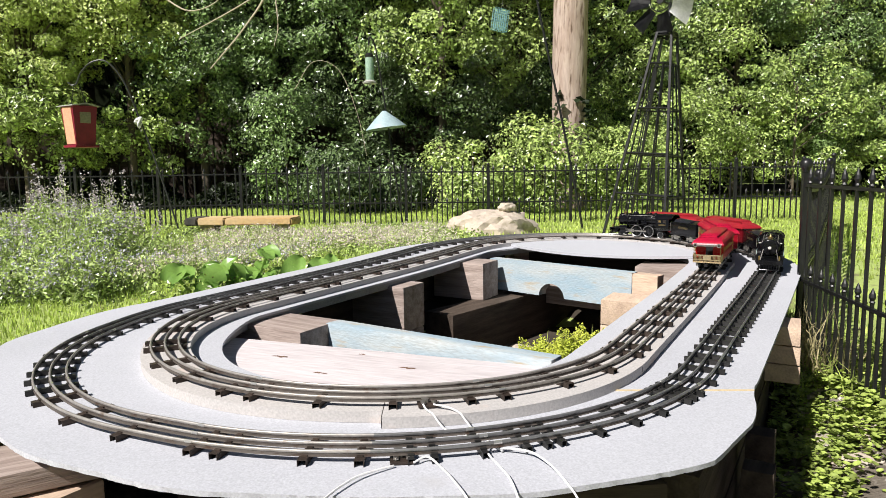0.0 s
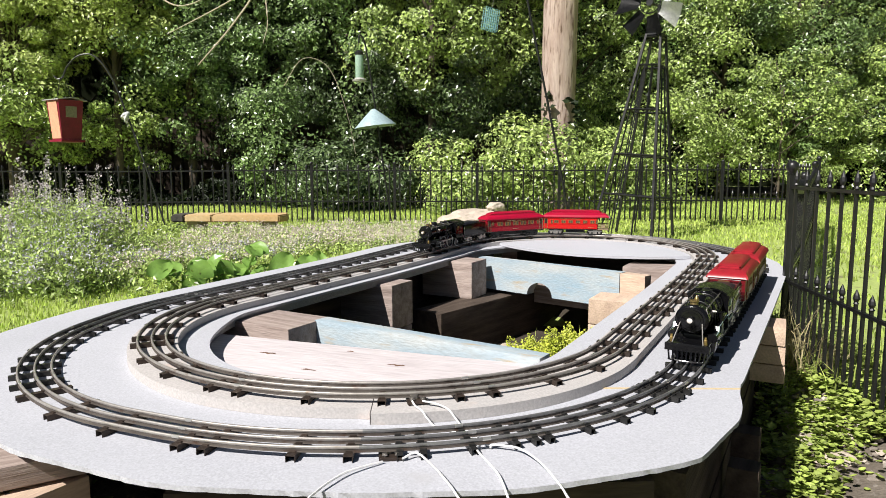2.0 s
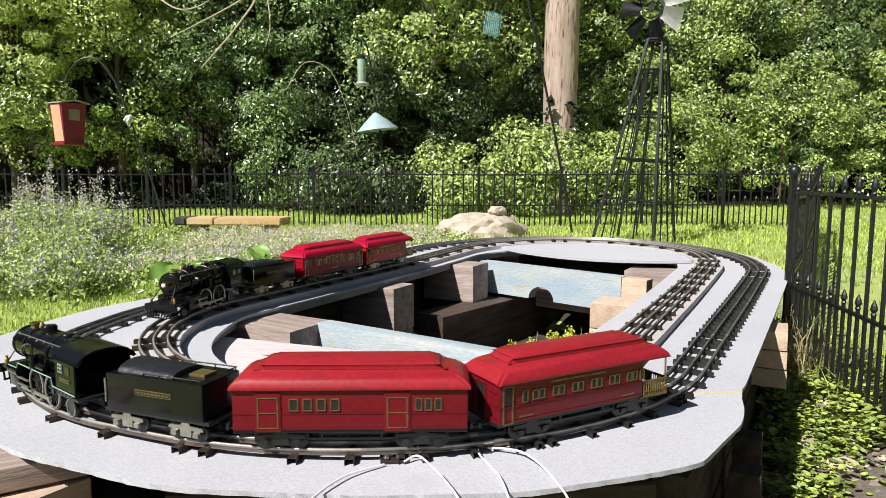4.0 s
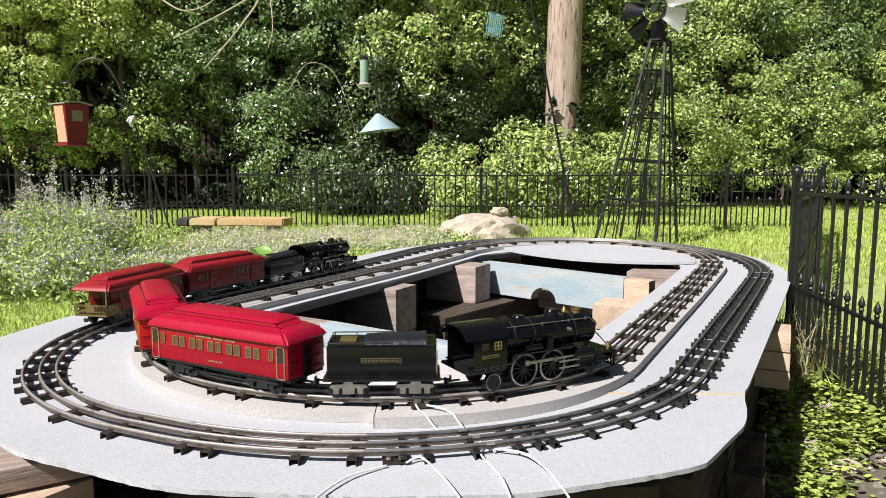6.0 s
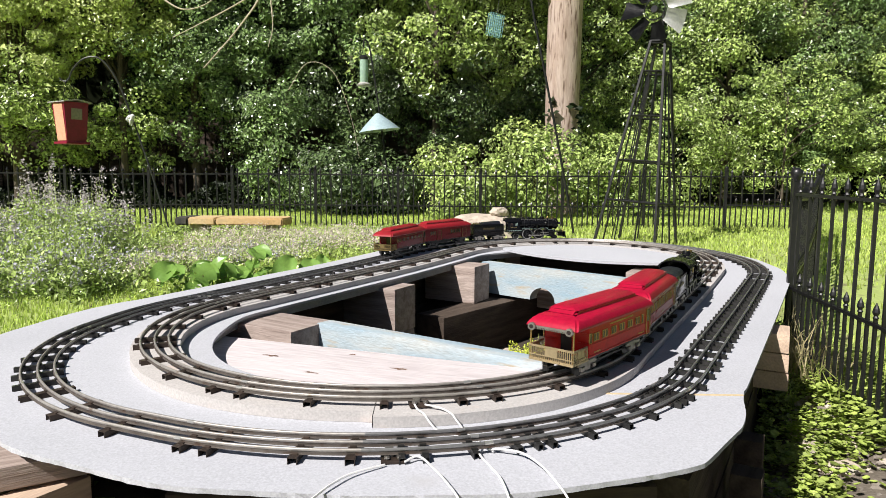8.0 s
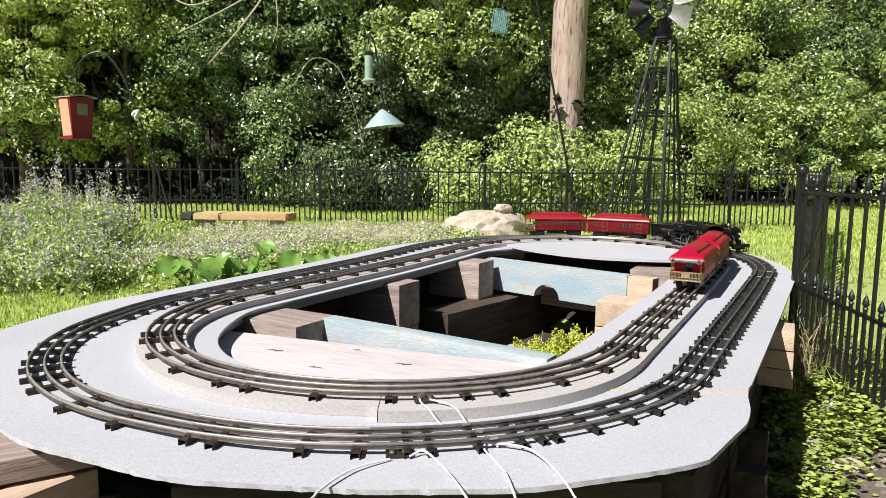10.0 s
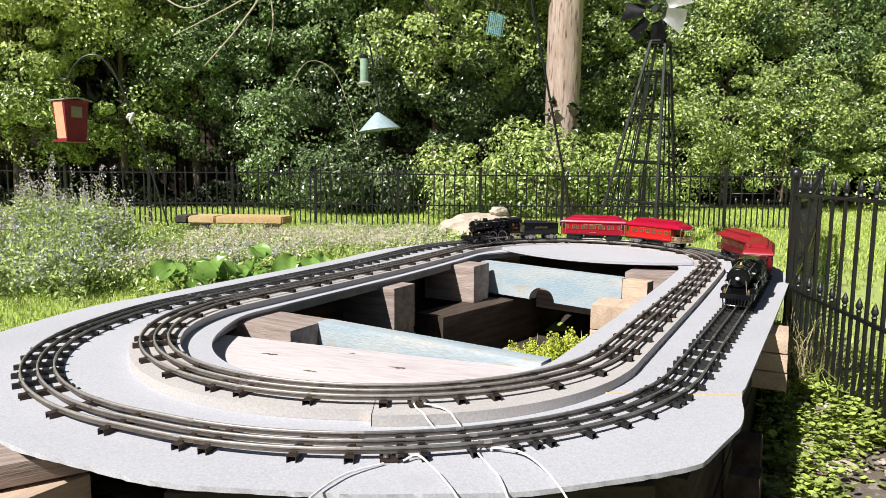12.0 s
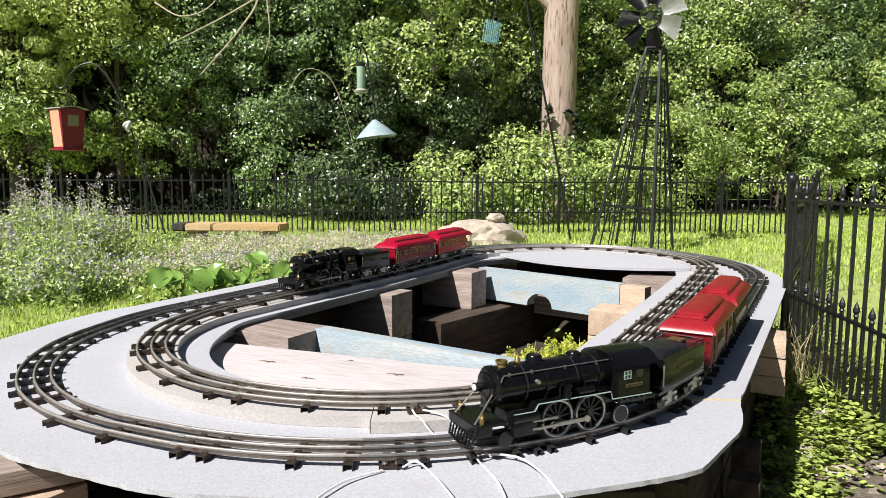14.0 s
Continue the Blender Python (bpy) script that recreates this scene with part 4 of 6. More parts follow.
def passenger_car(name, label, kind, body, roof, trim="brass"):
    """kind: coach, baggage or observation. x forward."""
    C = thing(name, label, "toy passenger car", group="red cars on the table")
    if body == "outred":
        trim = "oldbrass"
    full = 0.310
    back = -full / 2 + (0.050 if kind == "observation" else 0.0)
    ln = full / 2 - back
    mid = (full / 2 + back) / 2
    bm = boxbm((ln, 0.090, 0.0645), (mid, 0, 0.06525), 0.003)
    smooth(part("body", bm, body, C), 30)
    bm = boxbm((full, 0.084, 0.005), (0, 0, 0.0305), 0.001)
    box(bm, (0.09, 0.03, 0.012), (0, 0, 0.018), 0.002)
    for side in (-1, 1):
        box(bm, (0.15, 0.002, 0.004), (0, side * 0.03, 0.014))
        for x in (-0.04, 0.04):
            box(bm, (0.003, 0.003, 0.014), (x, side * 0.03, 0.019))
    part("underframe", bm, "blackmat", C)
    car_roof(C, full, roof, 0.0)
    for side in (-1, 1):
        for zz, hh in ((0.0595, 0.0015), (0.0368, 0.0015), (0.0945, 0.002)):
            part("belt_rail", boxbm((ln, 0.0012, hh), (mid, side * 0.0455, zz)), body, C)
    for side in (-1, 1):
        if kind == "coach":
            for k in range(10):
                window_at(C, -0.094 + 0.0209 * k + (-0.002 if k % 2 else 0.002), side, 0.0735, 0.0115, 0.0165)
            for x in (-0.122, 0.122):
                window_at(C, x, side, 0.0745, 0.008, 0.0165, "brass", "cream")
            bars("lettering", C, [(-0.040 + 0.0044 * k, 0.0032) for k in range(20) if k not in (8, 14)], side, 0.0885, 0.0032, trim)
            bars("lettering", C, [(-0.013 + 0.0053 * k, 0.0035) for k in range(6)], side, 0.045, 0.003, trim)
        elif kind == "observation":
            for k in range(6):
                for dx in (-0.0052, 0.0052):
                    window_at(C, -0.082 + 0.0345 * k + dx, side, 0.073, 0.0085, 0.013, old=body == "outred")
            for x in (-0.102, 0.113):
                window_at(C, x, side, 0.073, 0.008, 0.0165, old=body == "outred")
            bars("lettering", C, [(0.02 + 0.0053 * (k - 9), 0.0038) for k in range(19)], side, 0.0885, 0.003, trim)
            for x in (-0.085, 0.10):
                bars("lettering", C, [(x + 0.005 * k, 0.0035) for k in range(5)], side, 0.042, 0.003, trim)
        else:
            for k in range(4):
                window_at(C, 0.02 + 0.018 * k, side, 0.073, 0.011, 0.0155, "oldbrass", "darkpane")
            for k in range(3):
                window_at(C, -0.116 + 0.013 * k, side, 0.073, 0.008, 0.0155, "oldbrass", "darkpane")
            for x in (-0.062, 0.108):
                bm = boxbm((0.034, 0.0022, 0.060), (x, side * 0.0456, 0.062), 0.0008)
                d = part("sliding_door", bm, body, C)
                bm = bmesh.new()
                for sx, sz, dx, dz in ((0.026, 0.0015, 0, 0.022), (0.026, 0.0015, 0, -0.001), (0.026, 0.0015, 0, -0.024), (0.0015, 0.047, 0.013, -0.001), (0.0015, 0.047, -0.013, -0.001)):
                    box(bm, (sx, 0.0012, sz), (x + dx, side * 0.0470, 0.062 + dz))
                part("door_panel", bm, trim, d)
        if kind != "baggage":
            for x in ((0.141, -0.141) if kind == "coach" else (0.141,)):
                bm = bmesh.new()
                for sx, sz, dx, dz in ((0.015, 0.0014, 0, 0.029), (0.015, 0.0014, 0, -0.029), (0.0014, 0.058, 0.0075, 0), (0.0014, 0.058, -0.0075, 0)):
                    box(bm, (sx, 0.0018, sz), (x + dx, side * 0.0458, 0.063 + dz))
                d = part("door", bm, trim, C)
                bm = boxbm((0.014, 0.0008, 0.026), (x, side * 0.0455, 0.076))
                part("door_pane", bm, "darkpane", d)
    # end doors
    for x, d in ((full / 2, 1), (back, -1)):
        bm = boxbm((0.0012, 0.022, 0.056), (x + d * 0.0002, 0, 0.061), 0.0005)
        e = part("end_door", bm, "darkpane" if d > 0 or kind != "baggage" else body, C)
        bm = bmesh.new()
        for sy, sz, dy, dz in ((0.026, 0.002, 0, 0.029), (0.002, 0.058, 0.013, 0), (0.002, 0.058, -0.013, 0)):
            box(bm, (0.0022, sy, sz), (x + d * 0.001, dy, 0.061 + dz))
        for dy in (-0.031, 0.031):
            for dz in (-0.02, 0, 0.02):
                box(bm, (0.0016, 0.02, 0.0014), (x + d * 0.0006, dy, 0.062 + dz))
        part("end_frame", bm, body, e)
    if kind == "observation":
        bm = boxbm((0.056, 0.088, 0.003), (-full / 2 + 0.024, 0, 0.0295), 0.0005)
        part("platform", bm, "oldbrass" if body == "outred" else "palebrass", C, "pressed metal rear platform")
        bx = -full / 2 - 0.002
        def fence_run(p, q, n):
            bmr = bmesh.new()
            P, Q = Vector(p), Vector(q)
            for z in (0.032, 0.0395, 0.056, 0.058):
                tube(bmr, [P + Vector((0, 0, z)), Q + Vector((0, 0, z))], 0.0013, 5)
            for k in range(n + 1):
                a = P.lerp(Q, k / n)
                tube(bmr, [a + Vector((0, 0, 0.031)), a + Vector((0, 0, 0.058))], 0.0010, 4)
            c = (P + Q) / 2
            box(bmr, (abs(P.x - Q.x) * 0.3 + 0.002, abs(P.y - Q.y) * 0.26 + 0.0005, 0.016), (c.x, c.y, 0.047))
            return part("railing", bmr, "oldbrass" if body == "outred" else "palebrass", C, "pierced metal platform railing")
        fence_run((bx, -0.044, 0), (bx, 0.044, 0), 22)
        for s_ in (-1, 1):
            fence_run((bx, s_ * 0.044, 0), (back - 0.004, s_ * 0.044, 0), 10)
            bm = bmesh.new()
            tube(bm, [(bx + 0.002, s_ * 0.042, 0.03), (bx + 0.002, s_ * 0.042, 0.097)], 0.0014, 6)
            part("roof_post", bm, "brass", C)
            if body == "outred":
                continue
            bm = bmesh.new()
            cyl(bm, 0.0075, 0.005, (bx - 0.004, s_ * 0.037, 0.0955), "x", seg=14)
            lamp_ = part("tail_lamp", bm, "nickel", C, "round white-metal tail lamp")
            bm = bmesh.new()
            cyl(bm, 0.004, 0.006, (bx - 0.0042, s_ * 0.037, 0.0955), "x", seg=12)
            part("lamp_glass", bm, "darkpane", lamp_)
        if body != "outred":
            bm = bmesh.new()
            box(bm, (0.0015, 0.066, 0.005), (bx - 0.001, 0, 0.0965))
            for k in range(20):
                box(bm, (0.0015, 0.002, 0.0035), (bx - 0.001, -0.0305 + k * 0.0032, 0.0925))
            part("awning_trim", bm, "nickel", C, "scalloped white-metal awning trim")
    for x in (-0.094, 0.094):
        truck(C, x, "blackmat" if kind == "coach" or body == "outred" else "nickel", r=0.0142)
    coupler(C, full / 2 - 0.004, 1)
    coupler(C, -full / 2 + 0.004, -1)
    return C


def lower(C, k, kx=1.0):
    """Bring a body down to its true height and length, its wheels left round on the rail."""
    for o_ in C.children:
        if o_.name.startswith("side_rod"):
            continue
        o_.location.x *= kx
        if o_.name.startswith("wheel"):
            continue
        o_.location.z *= k
        if o_.name.split(".")[0] != "window":
            for q in (o_, *o_.children):
                q.data.transform(Matrix.Diagonal((kx, 1, k, 1)))
    return C


loco_in = steam_loco("steam_locomotive", "black tinplate steam engine with brass fittings on the inner track", "brass", "blackmat", "brass")
tender_in = tender("coal_tender", "black tinplate tender behind the brass-trimmed engine", "brass")
coach_in = lower(passenger_car("passenger_car", "crimson tinplate day coach with ten gold-framed windows", "coach", "redside", "red", "palebrass"), 0.89)
obs_in = lower(passenger_car("observation_car", "scarlet tinplate observation car with a brass rear platform", "observation", "brightred", "red"), 0.89)
loco_out = steam_loco("steam_locomotive", "black tinplate steam engine with a pale green edge line", "brass", "greenline", "greenline")
tender_out = tender("coal_tender", "black tinplate tender behind the pale-lined engine", "brass")
baggage_out = lower(passenger_car("baggage_car", "dull red tinplate baggage car with sliding doors", "baggage", "outred", "oldroof"), 0.89)
obs_out = lower(passenger_car("observation_car", "dull red tinplate observation car with a brass platform", "observation", "outred", "oldroof"), 0.89)


# ---- running ----
def glide(keys, t):
    """Smooth distance by time through the keys (Hermite with slopes by neighbours)."""
    T = [k[0] for k in keys]
    S = [k[1] for k in keys]
    n = len(T)
    m = []
    for i in range(n):
        if i == 0:
            m.append((S[1] - S[0]) / (T[1] - T[0]))
        elif i == n - 1:
            m.append((S[-1] - S[-2]) / (T[-1] - T[-2]))
        else:
            m.append((S[i + 1] - S[i - 1]) / (T[i + 1] - T[i - 1]))
    i = max(0, min(n - 2, sum(1 for x in T if x <= t) - 1))
    h = T[i + 1] - T[i]
    u = (t - T[i]) / h
    return (2 * u ** 3 - 3 * u ** 2 + 1) * S[i] + (u ** 3 - 2 * u ** 2 + u) * h * m[i] + (-2 * u ** 3 + 3 * u ** 2) * S[i + 1] + (u ** 3 - u ** 2) * h * m[i + 1]


# distance of each engine's nose along its line; the inner train runs up, the outer one down
NOSE_IN = [(0, 2.795), (0.6, 3.115), (1.0, 3.355), (1.5, 3.62), (3.0, 4.601), (5.3, 6.115), (6.5, 6.785), (7.0, 7.05), (7.5, 7.313), (8.2, 7.667), (10.3, 8.70), (11.0, 9.005), (12.0, 9.61), (13.0, 10.17), (14.0, 10.819)]
NOSE_OUT = [(0, 1.933), (0.6, 1.544), (1.5, 1.014), (3.0, 0.050), (5.3, -1.718), (6.5, -2.715), (7.5, -3.44), (8.2, -3.85), (10.3, -4.848), (11.0, -5.241), (12.5, -6.117), (14.0, -7.07)]


def place(line, s, way, middle, wheelbase):
    """The pose of a vehicle whose middle runs that far behind the nose."""
    a = line.at(s - way * (middle - wheelbase / 2))
    b = line.at(s - way * (middle + wheelbase / 2))
    d = (a - b).normalized()
    c = (a + b) / 2
    return Matrix.Translation(c) @ Matrix.Rotation(math.atan2(d.y, d.x), 4, "Z") @ Matrix.Rotation(-math.asin(max(-1, min(1, d.z))), 4, "Y")


def motions():
    sets = ((line_in, NOSE_IN, 1, loco_in, ((tender_in, 0.428, 0.104), (coach_in, 0.701, 0.188), (obs_in, 1.031, 0.188))),
            (line_out, NOSE_OUT, -1, loco_out, ((tender_out, 0.428, 0.104), (baggage_out, 0.701, 0.188), (obs_out, 1.031, 0.188))))
    times = [k * 0.1 for k in range(141)]
    fine = [k / 30 for k in range(421)]
    for line, keys, way, (engine, drivers, rods), rest in sets:
        for ob, middle, base in ((engine, 0.170, 0.12),) + rest:
            walk(ob, [(t, place(line, glide(keys, t), way, middle, base)) for t in times])
        ang = [abs(glide(keys, t) - keys[0][1]) / 0.0275 for t in fine]
        for w in drivers:
            base = w.matrix_basis.translation.copy()
            walk(w, [(t, Matrix.Translation(base) @ Matrix.Rotation(a, 4, "Y")) for t, a in zip(fine, ang)])
        for rod, side in rods:
            ph = 0 if side > 0 else math.pi / 2
            walk(rod, [(t, pose(-0.0034 + 0.012 * math.cos(a + ph), side * 0.0365, 0.0275 - 0.012 * math.sin(a + ph))) for t, a in zip(fine, ang)])


# ---- timbers under and inside the table ----
def timber(name, label, category, at, size, turn, material, bevel=0.006, parts_=1, group=""):
    """A squared beam: at = middle of its top, turned about z. parts_ > 1: a stack of courses with a gap line."""
    m = pose(at[0], at[1], at[2], 0, 0, turn)
    if parts_ == 1:
        bm = boxbm(size, (0, 0, -size[2] / 2), bevel)
        o = smooth(part(name, bm, material), 30)
        o.matrix_basis = m
        return tagged(o, label, category, group)
    t = thing(name, label, category, m, group)
    h = size[2] / parts_
    for k in range(parts_):
        bm = boxbm((size[0] - 0.004 * k, size[1] + 0.003 * k, h - 0.003), (0.002 * k, 0, -h * (k + 0.5)), bevel)
        smooth(part("course", bm, material, t), 30)
    return t


G = "timbers of the table's base"
timber("timber_stack", "grey weathered timber stack carrying the board", "timber", (-0.235, 2.44, 0.330), (0.30, 0.138, 0.33), 150, "timber", 0.008, 2, G)
timber("timber_block", "short grey timber block with a dark end", "timber", (0.098, 2.872, 0.345), (0.24, 0.145, 0.155), 150, "timber", 0.006, 1, G)
timber("timber_beam", "long dark timber beam across the pit", "timber", (0.305, 2.90, 0.190), (1.0, 0.14, 0.19), 49.6, "timber_dark", 0.008, 1, G)
timber("timber_block", "pale timber block with a dark knot", "timber", (-0.446, 1.80, 0.334), (0.29, 0.165, 0.33), -30.8, "timber", 0.006, 1, G)
timber("timber_stack", "pale timber stack with a fresh lower course", "timber", (0.66, 2.36, 0.275), (0.16, 0.15, 0.275), 60, "newwood", 0.004, 3, G)
timber("timber_block", "small pale timber block under the board", "timber", (0.375, 3.37, 0.362), (0.085, 0.10, 0.37), 20, "timber", 0.004, 1, G)
timber("timber_stack", "laminated fresh timber block beside the board's edge", "timber", (0.862, 1.79, 0.322), (0.13, 0.20, 0.155), 62, "newwood", 0.003, 3, G)
timber("timber_beam", "grey timber stack under the far end of the board", "timber", (0.89, 2.66, 0.345), (0.20, 0.16, 0.35), 150, "timber", 0.005, 2, G)
timber("timber_beam", "grey timber beam behind the arched board", "timber", (0.69, 2.83, 0.238), (0.50, 0.13, 0.10), -40, "timber", 0.006, 1, G)
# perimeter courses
# wall at (1.15, 2.97) is added to hide lit grass below the far end
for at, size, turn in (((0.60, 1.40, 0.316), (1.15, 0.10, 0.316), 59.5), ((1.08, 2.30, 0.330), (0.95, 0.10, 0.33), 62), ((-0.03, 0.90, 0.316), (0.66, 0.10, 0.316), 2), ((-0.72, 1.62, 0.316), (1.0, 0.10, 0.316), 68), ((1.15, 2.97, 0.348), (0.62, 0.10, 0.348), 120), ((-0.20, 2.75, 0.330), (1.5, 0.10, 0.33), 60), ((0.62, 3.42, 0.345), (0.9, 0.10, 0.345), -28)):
    timber("timber_wall", "dark timber courses below the board", "timber", at, size, turn, "timber_dark", 0.006, 2, G)
for x, y in ((0.525, 1.07), (0.60, 1.22)):
    timber("timber_post", "dark upright timber post at the table's corner", "timber", (x, y, 0.24), (0.05, 0.05, 0.24), 60, "timber_dark", 0.004, 1, G)
timber("plank_step", "grey weathered plank sticking out below the board", "plank", (-0.734, 0.932, 0.312), (0.47, 0.13, 0.036), 31.5, "timber", 0.004)
timber("timber_step", "dark timber carrying the grey plank", "timber", (-0.752, 0.962, 0.2755), (0.42, 0.09, 0.27), 31.5, "timber_dark", 0.006)
timber("timber_step", "rough sunlit sawn timber end below the plank", "timber", (-0.632, 0.876, 0.270), (0.30, 0.052, 0.27), 58, "newwood", 0.004)


def wide_plank():
    t = thing("wide_plank", "wide weathered pinkish plank with dark knots inside the oval", "plank", pose(-0.21, 1.31, 0.318, 0, 0, -20.7))
    bm = boxbm((0.98, 0.46, 0.035), (0, 0, -0.0175), 0.004)
    smooth(part("plank", bm, "plank", t), 30)
    for x, y, r in ((-0.22, 0.115, 0.0075), (-0.07, 0.035, 0.0075), (0.095, 0.125, 0.0070), (-0.05, 0.19, 0.0040)):
        bm = bmesh.new()
        lathe(bm, [(r * 1.3, 0.0002), (r, 0.0010), (r * 0.6, 0.0004), (r * 0.2, 0.0008)], (0, 0, 0), 36)
        for v in bm.verts:
            th_ = math.atan2(v.co.y, v.co.x)
            q = 0.8 + 0.35 * math.sin(3 * th_ + x * 60) + 0.3 * math.sin(5 * th_ + y * 80) + 0.5 * abs(math.cos(th_)) ** 9
            v.co.x, v.co.y = v.co.x * q * (1.1 + 40 * abs(x + 0.05) * 0.1), v.co.y * q * (0.35 + 1.6 * y)
        bmesh.ops.translate(bm, vec=(x, y, 0), verts=bm.verts[:])
        part("knot", bm, "knot", t, "dark cracked knot")
    return t


wide_plank()
timber("plank_rest", "dark timber rest below the wide plank", "timber", (-0.21, 1.30, 0.283), (0.9, 0.09, 0.28), -20.7, "timber_dark", 0.005, 1, G)

bm = boxbm((0.66, 0.052, 0.13), (0, 0, -0.065), 0.005)
o = smooth(part("blue_board", bm, "blue"), 30)
o.matrix_basis = pose(-0.03, 1.585, 0.336, 0, 0, -34.8)
tagged(o, "worn pale blue painted board set on edge", "board")


def arched_board():
    n = 14
    out = [(-0.385, 0), (-0.385, -0.135)]
    out += [(-0.06 + -0.062 * math.cos(math.pi * k / n), -0.135 + 0.055 * math.sin(math.pi * k / n)) for k in range(n + 1)]
    out += [(0.30, -0.135), (0.30, 0)]
    bm = bmesh.new()
    extrude(bm, out, -0.025, 0.025, lambda a, b, c: (a, c, b))
    t = thing("arched_board", "pale blue painted board with a cut arch below", "board", pose(0.505, 2.70, 0.342, 0, 0, -43.5))
    part("board", bm, "blue", t)
    bm = boxbm((0.10, 0.05, 0.13), (0.352, 0.0, -0.066), 0.002)
    part("bare_end", bm, "newwood", t, "unpainted bare wood end")
    for x in (-0.3, 0.24):
        part("prop", boxbm((0.08, 0.05, 0.21), (x, 0.06, -0.237), 0.004), "timber_dark", t)
    return t


arched_board()

# ---- clips and wires on the board ----
def lockon(at, turn):
    t = thing("track_clip", "small brown metal terminal clip on the rail", "terminal clip", pose(*at, 0, 0, turn), "terminal clips")
    bm = boxbm((0.032, 0.030, 0.004), (0, 0, 0.004), 0.0008)
    part("base", bm, "tie", t)
    bm = bmesh.new()
    box(bm, (0.012, 0.020, 0.002), (-0.004, 0.010, 0.012), 0.0005)
    box(bm, (0.010, 0.003, 0.009), (-0.004, 0.0, 0.008))
    part("clamp", bm, "nickel", t)
    for x in (-0.008, 0.009):
        bm = bmesh.new()
        box(bm, (0.007, 0.012, 0.0015), (x, -0.006, 0.0085), 0.0004)
        cyl(bm, 0.002, 0.005, (x, -0.009, 0.008), seg=8)
        part("spring_clip", bm, "nickel", t)
    return t


lockon((-0.0275, 1.026, BOARD + PLINTH + 0.0006), 8)
lockon((-0.0596, 0.866, BOARD - 0.001), 6)


def wire(points, label):
    pts = curved(points, 10)
    bm = bmesh.new()
    tube(bm, pts, 0.0016, 6)
    return tagged(smooth(part("wire", bm, "wire")), label, "wire", "lead wires")


b0 = BOARD + 0.0021
def over_edge(pts, label, lift=0.004):
    """A lead lying loosely on the board, sagging over its edge at the end."""
    n_ = len(pts)
    top_ = [(x_, y_, b0 + lift * math.sin(math.pi * (i + 0.5) / n_)) for i, (x_, y_) in enumerate(pts)]
    x_, y_ = pts[-1]
    dx_, dy_ = x_ - pts[-2][0], y_ - pts[-2][1]
    k_ = 0.02 / math.hypot(dx_, dy_)
    return wire(top_ + [(x_ + dx_ * k_, y_ + dy_ * k_, b0 - 0.012), (x_ + dx_ * k_ * 1.4, y_ + dy_ * k_ * 1.4, b0 - 0.10)], label)


over_edge([(-0.0686, 0.8442), (-0.0943, 0.8251), (-0.1139, 0.8067), (-0.1313, 0.7802), (-0.1428, 0.7580), (-0.150, 0.742)], "white lead wire from the clip over the edge")
over_edge([(-0.0427, 0.8502), (-0.0241, 0.8583), (-0.0030, 0.8162), (0.0109, 0.7852), (0.0243, 0.7523)], "white lead wire bent beside the clip and over the edge", 0.008)
over_edge([(0.0790, 0.8860), (0.0707, 0.8985), (0.0620, 0.9000), (0.0577, 0.8880), (0.0590, 0.8647), (0.0706, 0.8302), (0.0806, 0.7983), (0.0853, 0.7521)], "white lead wire with a loop beside the track", 0.005)
over_edge([(0.0690, 0.9020), (0.0735, 0.8890), (0.0908, 0.8836), (0.1163, 0.8701), (0.1353, 0.8350), (0.1479, 0.7904), (0.1553, 0.7503)], "white lead wire curving over the board's edge", 0.006)
b1 = BOARD + PLINTH + 0.002
wire([(-0.034, 1.012, b1 + 0.006), (-0.029, 0.999, b1 + 0.003), (-0.018, 0.984, b1), (-0.010, 0.972, b0 + 0.010), (0.004, 0.962, b0), (0.030, 0.945, b0), (0.050, 0.925, b0), (0.066, 0.902, b0)], "white lead wire from the inner clip under the track")
wire([(-0.018, 1.012, b1 + 0.006), (0.004, 1.004, b1 + 0.004), (0.022, 0.990, b1), (0.032, 0.974, b0 + 0.010), (0.045, 0.955, b0), (0.060, 0.928, b0), (0.072, 0.902, b0)], "second white lead wire under the track")


# ---- iron fence ----
def picket_mesh(name, h, w, fin=0.045):
    bm = bmesh.new()
    box(bm, (w, w, h), (0, 0, h / 2))
    lathe(bm, [(w * 0.6, h - 0.004), (w * 0.95, h), (w * 0.6, h + fin * 0.12), (w * 1.15, h + fin * 0.35), (w * 0.9, h + fin * 0.6), (w * 0.1, h + fin)], (0, 0, 0), 8)
    me = bpy.data.meshes.new(name)
    bm.to_mesh(me)
    bm.free()
    me.materials.append(M["blackmat"])
    return me


PM = {}


